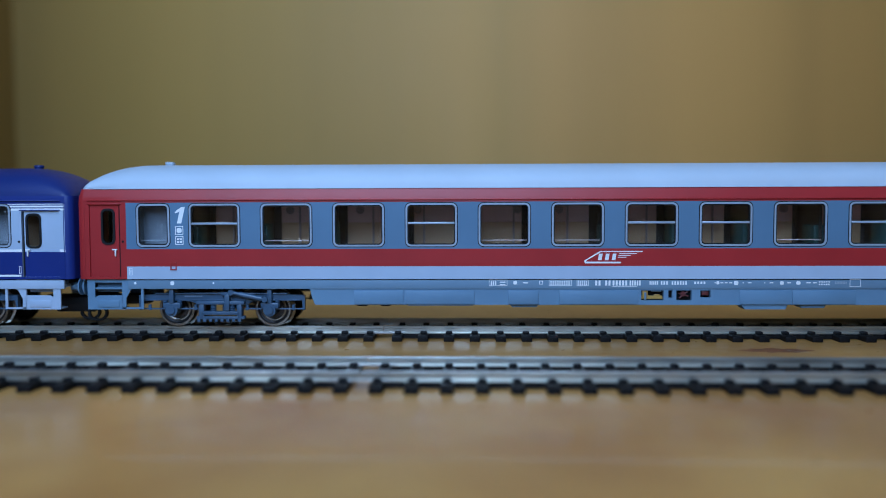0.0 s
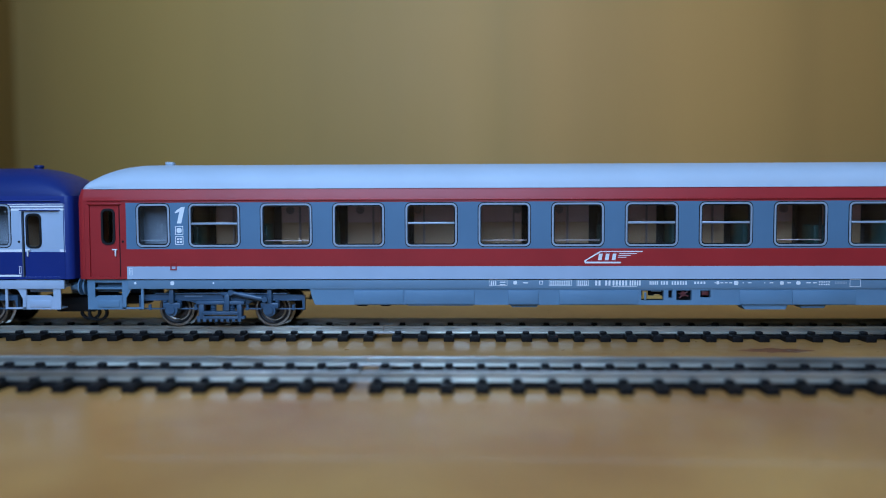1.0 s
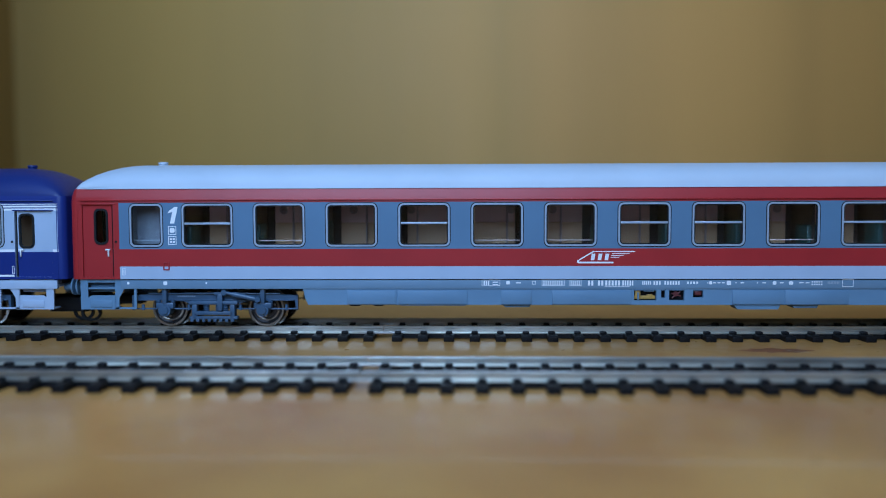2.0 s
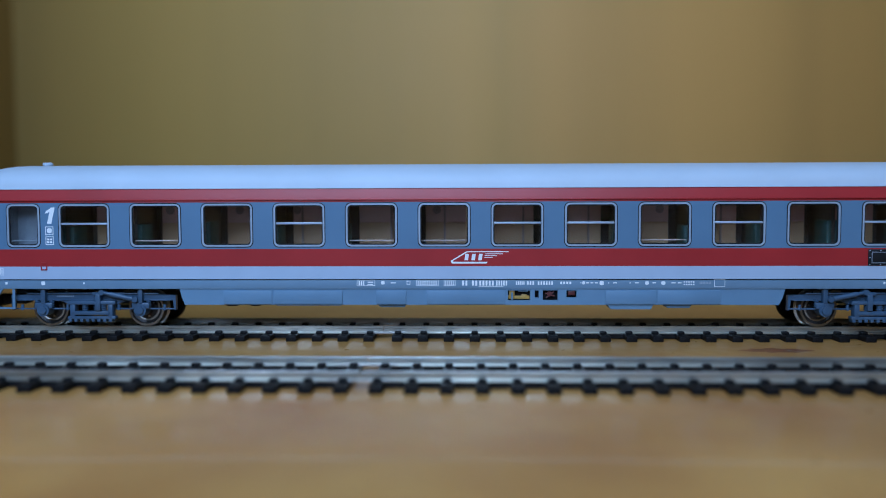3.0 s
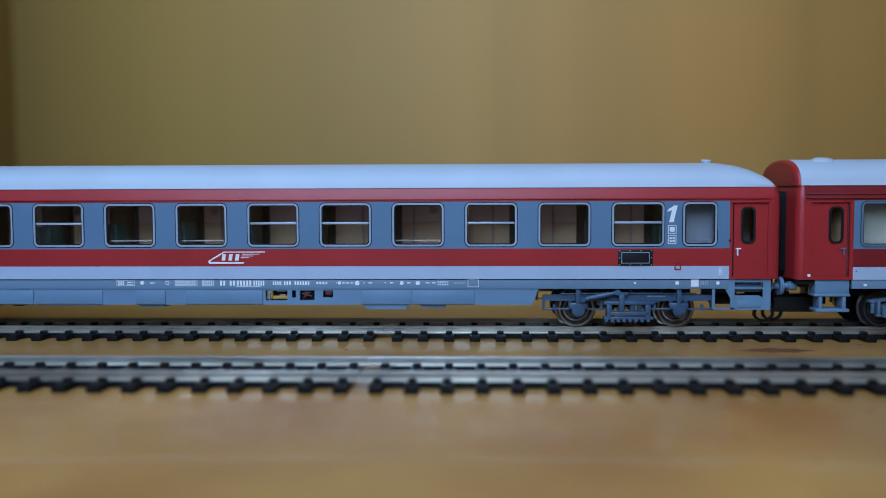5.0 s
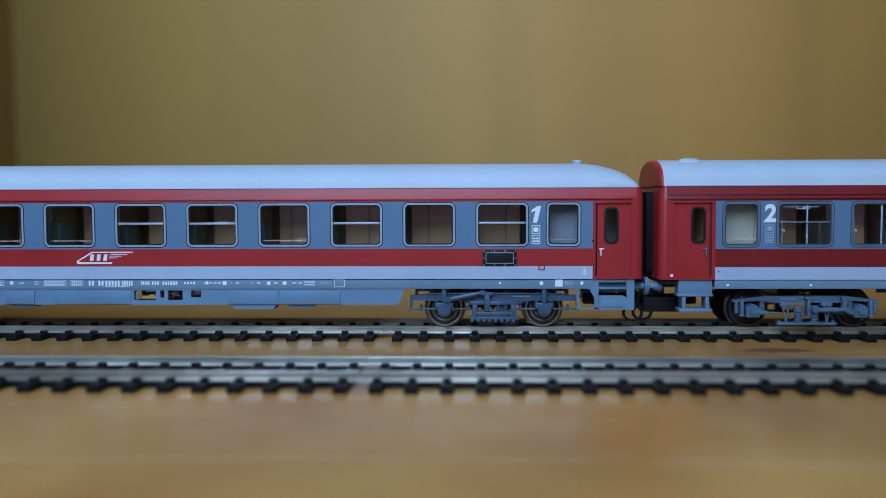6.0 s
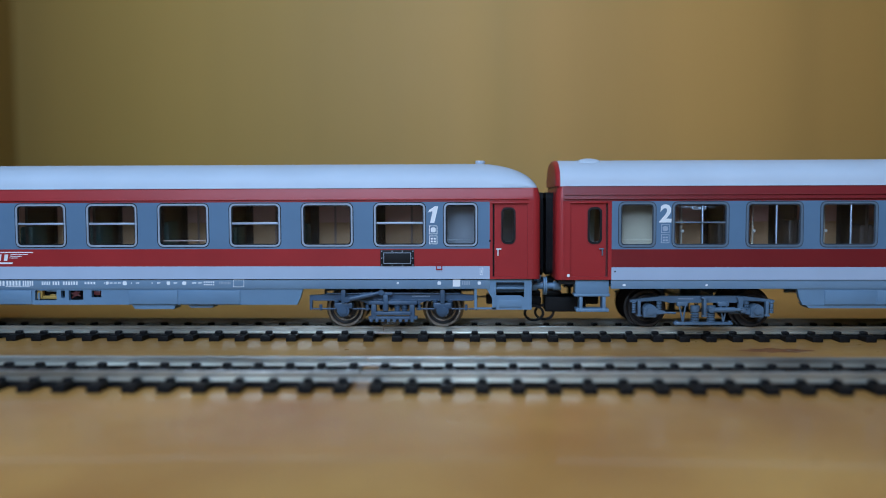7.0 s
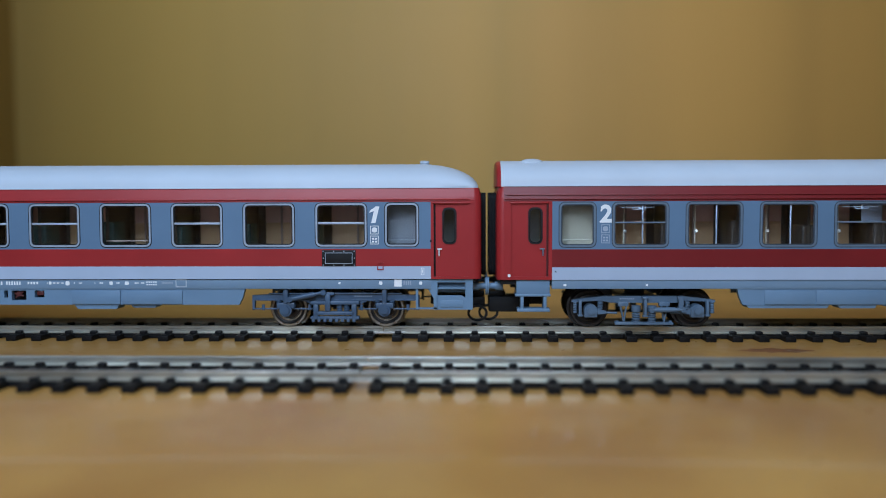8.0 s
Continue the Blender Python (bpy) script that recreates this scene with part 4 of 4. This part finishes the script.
def first_class_details(c):
    numeral(c, "1", -121.4, 29.95, 6.6, 0.2, 0.26)
    pictograms(c, -121.6, 29.2, WHITE)
    numeral(c, "1", 120.9, 29.95, 6.6, 0.2, 0.26)
    pictograms(c, 121.0, 29.2, WHITE)
    emblem(c)
    ys = -(HALF - 0.35 + 0.035)
    decal(c, "coach_number_bars", word_bars(-5.2, -0.6, 12.4, 13.8, 5, (2,)) + word_bars(-0.4, 4.0, 12.4, 13.8, 5) + word_bars(4.3, 7.6, 12.4, 13.8, 5) + [rect(-0.6, 6.4, 12.12, 12.25)], WHITE, "white printed row of plain bars", ys)
    decal(c, "owner_bars", word_bars(9.8, 12.4, 12.6, 13.6, 5) + word_bars(12.9, 20.4, 12.6, 13.6, 10, (3,)), WHITE, "white printed row of plain bars", ys)
    decal(c, "type_bars", word_bars(22.1, 25.5, 12.8, 13.5, 4), WHITE, "white printed row of plain bars", ys)
    decal(c, "table_print", hollow(-34.7, -29.6, 12.3, 14.0, 0.12) + word_bars(-34.2, -32.4, 12.5, 13.7, 3) + [rect(-31.7, -30.1, 12.5, 12.8), rect(-31.7, -30.1, 13.2, 13.5)], WHITE, "white printed data panel", ys)
    decal(c, "small_print", [rounded(-27.9, -26.9, 12.7, 13.7, 0.3), rect(-25.2, -23.8, 13.0, 13.3)] + hollow(-20.7, -19.7, 12.7, 13.7, 0.15), WHITE, "white printed small marks", ys)
    decal(c, "table_print", hollow(-18.0, -11.7, 12.3, 14.0, 0.12) + word_bars(-17.6, -12.0, 13.2, 13.7, 9) + word_bars(-17.6, -12.0, 12.5, 13.0, 9), WHITE, "white printed data panel", ys)
    decal(c, "table_print", hollow(-10.3, -7.0, 12.3, 14.0, 0.12) + word_bars(-10.0, -7.2, 13.2, 13.7, 5) + word_bars(-10.0, -7.2, 12.5, 13.0, 5), WHITE, "white printed data panel", ys)
    decal(c, "small_print", [rect(x, x + w, 13.0, 13.3) for x, w in ((27.7, 0.3), (29.3, 0.8), (30.5, 0.8), (31.7, 0.8), (35.4, 0.3), (36.8, 1.0), (41.3, 0.3), (42.8, 1.0), (47.6, 1.0), (52.8, 1.2), (54.6, 1.0))] + [rounded(28.2, 29.0, 12.7, 13.6, 0.3), rounded(33.0, 34.2, 12.5, 13.7, 0.4), rounded(45.6, 46.6, 12.6, 13.6, 0.3), rounded(50.0, 51.2, 12.6, 13.6, 0.4)], WHITE, "white printed small marks", ys)
    decal(c, "table_print", word_bars(56.2, 59.4, 13.2, 13.6, 5) + word_bars(56.2, 59.4, 12.5, 12.9, 5), WHITE, "white printed data lines", ys)
    decal(c, "table_print", word_bars(60.6, 63.9, 12.8, 13.5, 8), SILVER, "grey printed data lines", ys)
    decal(c, "chalk_panel", hollow(64.6, 67.6, 12.0, 14.1, 0.13), WHITE, "white printed empty square", ys)
    for x, w in ((-134.6, 0.7), (-124.0, 1.1), (-112.3, 0.5), (111.0, 0.6), (122.6, 1.0), (133.8, 0.9)):
        decal(c, "sill_mark", [rounded(x - w / 2, x + w / 2, 13.1 - w / 2, 13.1 + w / 2, w * 0.3)], WHITE, "white printed sill mark", ys)
    decal(c, "sill_panel", [rect(126.4, 128.5, 12.1, 14.1)], WHITE, "white printed square panel", ys)
    decal(c, "sill_panel", word_bars(129.0, 131.4, 12.6, 13.7, 4), SILVER, "grey printed data lines", ys)
    for x in (-135.6, 134.4):
        decal(c, "corner_mark", hollow(x - 0.45, x + 0.45, 15.4, 17.4, 0.14) + [rect(x - 0.1, x + 0.1, 15.9, 16.9)], WHITE, "white printed upright mark")
    for x in (-123.4, 122.6):
        bm = bmesh.new()
        ring_plate(bm, rect(x - 0.9, x + 0.9, 16.8, 19.0), rect(x - 0.6, x + 0.6, 17.1, 18.7), -(HALF + 0.22), -(HALF - 0.05))
        part("lamp_bracket", bm, [RED], c, "small red bracket")
    bm = bmesh.new()
    box(bm, 106.2, 115.7, -(HALF + 0.25), -(HALF - 0.05), 17.9, 22.4, 0.1)
    board = part("destination_board", bm, [BLACK], c, "black destination board with a pale outline")
    decal(board, "board_outline", hollow(107.1, 114.8, 18.6, 21.7, 0.15), SILVER, "pale thin outline", -(HALF + 0.30))
    decal(board, "board_rivets", [rounded(x - 0.15, x + 0.15, z - 0.15, z + 0.15, 0.06) for x in (106.6, 109.5, 112.4, 115.3) for z in (18.2, 22.1)] + [rounded(x - 0.15, x + 0.15, 20.0, 20.3, 0.06) for x in (106.6, 115.3)], SILVER, "pale rivets", -(HALF + 0.30))
    # equipment in the apron's openings
    for x0, x1, z0, z1 in APRON_CUTS:
        bm = bmesh.new()
        box(bm, x0 - 0.3, x1 + 0.3, -(HALF - 3.0), -(HALF - 3.4), z0 - 0.3, z1 + 0.3)
        part("equipment_recess", bm, [BLACK], c)
    bm = bmesh.new()
    box(bm, 7.7, 13.7, -(HALF - 1.4), -(HALF - 2.6), 8.5, 9.4, 0.15)
    box(bm, 8.0, 9.5, -(HALF - 1.0), -(HALF - 2.6), 8.6, 11.2, 0.2)
    box(bm, 11.4, 13.0, -(HALF - 1.6), -(HALF - 2.6), 8.6, 9.8, 0.2)
    part("brake_gear", bm, [BRASS], c, "ochre brake gear in an opening")
    bm = bmesh.new()
    box(bm, 10.6, 13.3, -(HALF - 1.2), -(HALF - 2.4), 10.5, 11.1, 0.15)
    rod(bm, (8.75, -(HALF - 0.6), 8.4), (8.75, -(HALF - 0.6), 10.4), 0.3, 8)
    part("brake_lever", bm, [SILL], c)
    bm = bmesh.new()
    rod(bm, (18.2, -(HALF - 0.9), 8.9), (20.4, -(HALF - 0.9), 10.6), 0.2, 8)
    rod(bm, (18.0, -(HALF - 0.9), 10.2), (20.6, -(HALF - 0.9), 9.4), 0.2, 8)
    rod(bm, (19.2, -(HALF - 0.7), 10.0), (19.2, -(HALF - 1.8), 10.0), 0.7, 12)
    part("handwheel", bm, [DARK_RED], c, "dark red crossed handwheel")
    bm = bmesh.new()
    box(bm, 24.4, 26.3, -(HALF - 0.9), -(HALF - 2.0), 9.6, 10.8, 0.2)
    part("valve", bm, [DARK_RED], c)


def second_class_details(c):
    numeral(c, "2", -119.9, 30.1, 6.6, 0.06, 0.22)
    pictograms(c, -119.9, 29.4, SILVER)
    for x in (-133.6, 133.6):
        decal(c, "door_mark", [rounded(x - 0.2, x + 0.2, 16.1, 16.5, 0.1)], BLACK, "small black dot")
    ys = -(HALF - 0.35 + 0.035)
    for x, w in ((-131.0, 0.9), (-108.3, 0.6)):
        decal(c, "sill_mark", [rounded(x - w / 2, x + w / 2, 12.2, 12.8, 0.2)], WHITE, "white printed sill mark", ys)
    decal(c, "end_lamp_mark", [rounded(-146.9, -146.1, 14.8, 15.6, 0.2)], WHITE, "small white dot")
    for k, (x, w) in enumerate(SECOND["windows"]):
        if w > 12:
            if k != 4:
                bm = bmesh.new()
                box(bm, x + 0.5, x + 0.85, -(HALF - 0.3), -(HALF - 0.9), SECOND["zwin0"] + 0.9, ZWIN1 - 1.0, 0.1)
                part("window_mullion", bm, [SILVER], c, "pale upright bar in the window")
            bm = bmesh.new()
            rod(bm, (x - 2.95, -6.5, 15.4), (x - 2.95, -6.5, 36.5), 0.24, 8)
            part("curtain_rod", bm, [CREAM], c, "pale upright rod behind the glass")
            bm = bmesh.new()
            bmesh.ops.create_icosphere(bm, subdivisions=2, radius=0.5 * MM, matrix=Matrix.Translation(Vector((x - 2.7, -6.9, 27.2)) * MM))
            part("lamp_knob", bm, [WHITE], c, "tiny pale knob")
    bm = bmesh.new()
    x = SECOND["windows"][4][0]
    box(bm, x + 3.8, x + 9.6, -6.2, -5.8, 29.9, 36.4, 0.1)
    part("hanging_screen", bm, [PALE], c, "pale grey screen behind the glass")
    for k in (1, 4):
        bm = bmesh.new()
        x = SECOND["windows"][k][0]
        box(bm, x - 5.6, x + 4.0, -(HALF - 0.5), -(HALF - 0.9), 34.05, 34.2, 0.05)
        for xa, xb, za, zb in ((-2.2, -1.9, 33.5, 34.3), (-1.9, 1.5, 33.45, 33.65), (1.2, 1.5, 33.5, 34.3), (-0.6, 0.2, 33.6, 34.1)):
            box(bm, x + xa, x + xb, -(HALF - 0.25), -(HALF - 0.6), za, zb, 0.05)
        part("ventilator_latch", bm, [SILVER], c, "pale latch at the window head")


def sleeping_details(c):
    decal(c, "side_line", [rect(-148, 136.0, 15.0, 15.55)], WHITE, "thin white line near the lower edge")
    decal(c, "corner_mark", hollow(135.4, 136.05, 15.8, 18.0, 0.14), WHITE, "white printed upright mark")


APRON_CUTS = [(7.6, 13.8, 8.2, 11.0), (15.1, 16.2, 8.9, 11.0), (17.3, 21.5, 8.2, 11.0), (23.9, 26.7, 9.0, 11.0)]
WIN_1 = [(-129.0, 9.8)] + [((k - 5.5) * 20.3, 14.8) for k in range(12)] + [(128.6, 9.8)]
FIRST = dict(
    door_shift=0.9, folds=3, over=0.8, step_shift=0.0, pane_shift=0.8, zwin0=ZWIN0,
    mats=[RED, SLATE, PALE, SILL, DEEP_RED], pale0=14.25, sill_gap=0.3, lining=LINING, door_top=35.2, eave=39.65, top=46.9, door=(138.4, 147.2), red_end=136.7, end_slot=0, cant_slot=0,
    bands=[(14.25, 17.85, lambda x: 0 if abs(x) > 136.7 else 2), (17.85, 22.75, 0), (22.75, 35.8, lambda x: 0 if abs(x) > 136.7 else 1), (35.8, 36.05, 0)],
    windows=WIN_1, barred={1, 4, 7, 8, 10, 12}, roof=ROOF, roof_label="smooth light grey roof with rounded ends", round_roof=True, vents=(-129.3, 134.3),
    gasket=BLACK, trim=SILVER, door_mats=[RED], under=SKIRT, loop=2, ledges=True, steps="box", corridor=6.6, bogies=(-110.7, 109.5), wheelbase=28.0, bogie_kind="leaf", handle=WHITE, bogie_mat=BOGIE, wheel_mats=[TYRE, DISC], wheel_label="bright steel wheels on an axle")
SECOND = dict(
    FIRST, door_shift=0.0, folds=4, over=0.0, pane_shift=0.0, zwin0=22.9, mats=[RED, SLATE, PALE, SILL, DEEP_RED], pale0=14.0, sill_gap=0.03, lining=MILKY, eave=40.0, top=47.7, door=(135.6, 146.0), red_end=134.6, round_roof=False, vents=(-139.7, 139.7), bands=[(14.0, 17.5, lambda x: 0 if abs(x) > 134.6 else 2), (17.5, 22.5, lambda x: 0 if abs(x) > 134.6 else 4), (22.5, 35.8, lambda x: 0 if abs(x) > 134.6 else 1), (35.8, 36.05, 4)], cant_slot=4,
    windows=[(-127.6, 10.5)] + [(-110.3 + 20.2 * k, 15.8) for k in range(11)] + [(112.0, 15.8), (128.0, 10.5)], barred={1, 4, 8, 11}, trim=GREY_TRIM, gasket=GASKET, loop=0, ledges=False, steps="open", corridor=6.6, bogies=(-108.8, 108.8), wheelbase=29.6, bogie_kind="coil", handle=GREY_TRIM, bogie_mat=BOGIE_2, wheel_mats=[DISC, DISC], wheel_label="dark burnished wheels on an axle")
SLEEPING = dict(
    FIRST, folds=1, over=0.8, door_shift=0.0, step_shift=-1.6, pane_shift=-0.6, door=(136.4, 147.2), mats=[BLUE, PALE, WHITE, SILL, BLUE], door_top=33.5, eave=37.1, top=46.2, bands=[(14.25, 22.0, 0), (22.0, 22.75, 2), (22.75, 33.7, 1), (33.7, 34.3, 2), (34.3, 34.6, 0), (34.6, 35.1, 2), (35.1, 35.4, 0), (35.4, 35.6, 2), (35.6, 36.05, 0)],
    windows=WIN_1, roof=NAVY, roof_label="dark blue roof with a rounded end", vents=(134.0,), door_mats=[PALE, BLUE], under=PALE, loop=0, red_end=148.0)

coach_1 = coach(47.5, "red and grey first class model coach with a pale roof", FIRST)
coach_2 = coach(47.5 + 305.0, "red and grey second class model coach with a flat red end", SECOND)
coach_0 = coach(47.5 - 303.0, "dark blue and pale grey model sleeping coach", SLEEPING)
skirt(coach_1, -85.0, 84.2, [(-72.6, -68.5, 6.5), (-65.8, -62.0, 6.5), (-58.4, -38.7, 6.7), (-29.1, -20.8, 6.2), (35.2, 48.0, 5.7), (51.0, 58.8, 6.0)], 1.4, 1.7, APRON_CUTS,
      [(-72.6, -58.6), (-58.2, -38.7), (-29.4, -20.8), (-15.2, 6.9), (34.6, 48.8), (49.0, 66.5)])
skirt(coach_2, -83.4, 84.6, [(-81.0, -58.0, 6.0), (-56.0, -45.0, 6.0), (-44.0, -10.0, 6.6)], 1.6, 1.6, (), [(-76.0, -62.0), (-61.8, -40.0)])
skirt(coach_0, -84.6, 84.6, [], 1.4, 1.4)
first_class_details(coach_1)
second_class_details(coach_2)
sleeping_details(coach_0)


# ---------------------------------------------------------------- motion
TRAVEL = [(0.0, 0.0), (1.0, 0.0), (1.6, 0.0), (1.75, -0.1), (1.9, -0.9), (2.05, -2.4), (2.2, -4.9), (2.35, -8.6), (2.5, -13.7), (2.65, -20.6), (2.8, -28.1), (2.9, -32.8), (3.0, -37.0), (3.1, -40.7), (3.2, -44.0), (3.3, -47.2), (3.4, -50.5), (3.5, -54.0),
          (3.6, -57.7), (3.7, -61.5), (3.8, -65.3), (3.9, -68.9), (4.0, -72.3), (4.1, -75.7), (4.2, -79.0), (4.3, -82.3), (4.4, -85.4), (4.5, -88.4), (4.6, -91.4), (4.7, -94.5), (4.85, -99.6), (5.0, -105.2), (5.15, -111.0), (5.3, -116.9), (5.45, -122.8),
          (5.6, -128.7), (5.7, -132.5), (5.8, -136.2), (5.9, -139.6), (6.0, -142.7), (6.1, -145.7), (6.2, -148.4), (6.3, -151.0), (6.4, -153.5), (6.5, -156.0), (6.6, -158.7), (6.7, -161.8), (6.8, -165.1), (6.9, -168.35), (7.0, -171.2), (7.1, -172.9), (7.2, -174.45),
          (7.3, -176.15), (7.4, -178.05), (7.5, -180.15), (7.6, -182.35), (7.7, -184.5), (7.8, -186.35), (7.9, -187.3), (8.0, -187.6)]


def motions():
    for ob in (coach_0, coach_1, coach_2):
        x = ob.location.x
        walk(ob, [(t, pose(x + d * MM, 0, RAIL_TOP * MM)) for t, d in TRAVEL])
    for w, wx in wheels:
        walk(w, [(t, pose(wx * MM, 0, WHEEL_R * MM, 0, math.degrees(d / WHEEL_R), 0)) for t, d in TRAVEL])


motions()
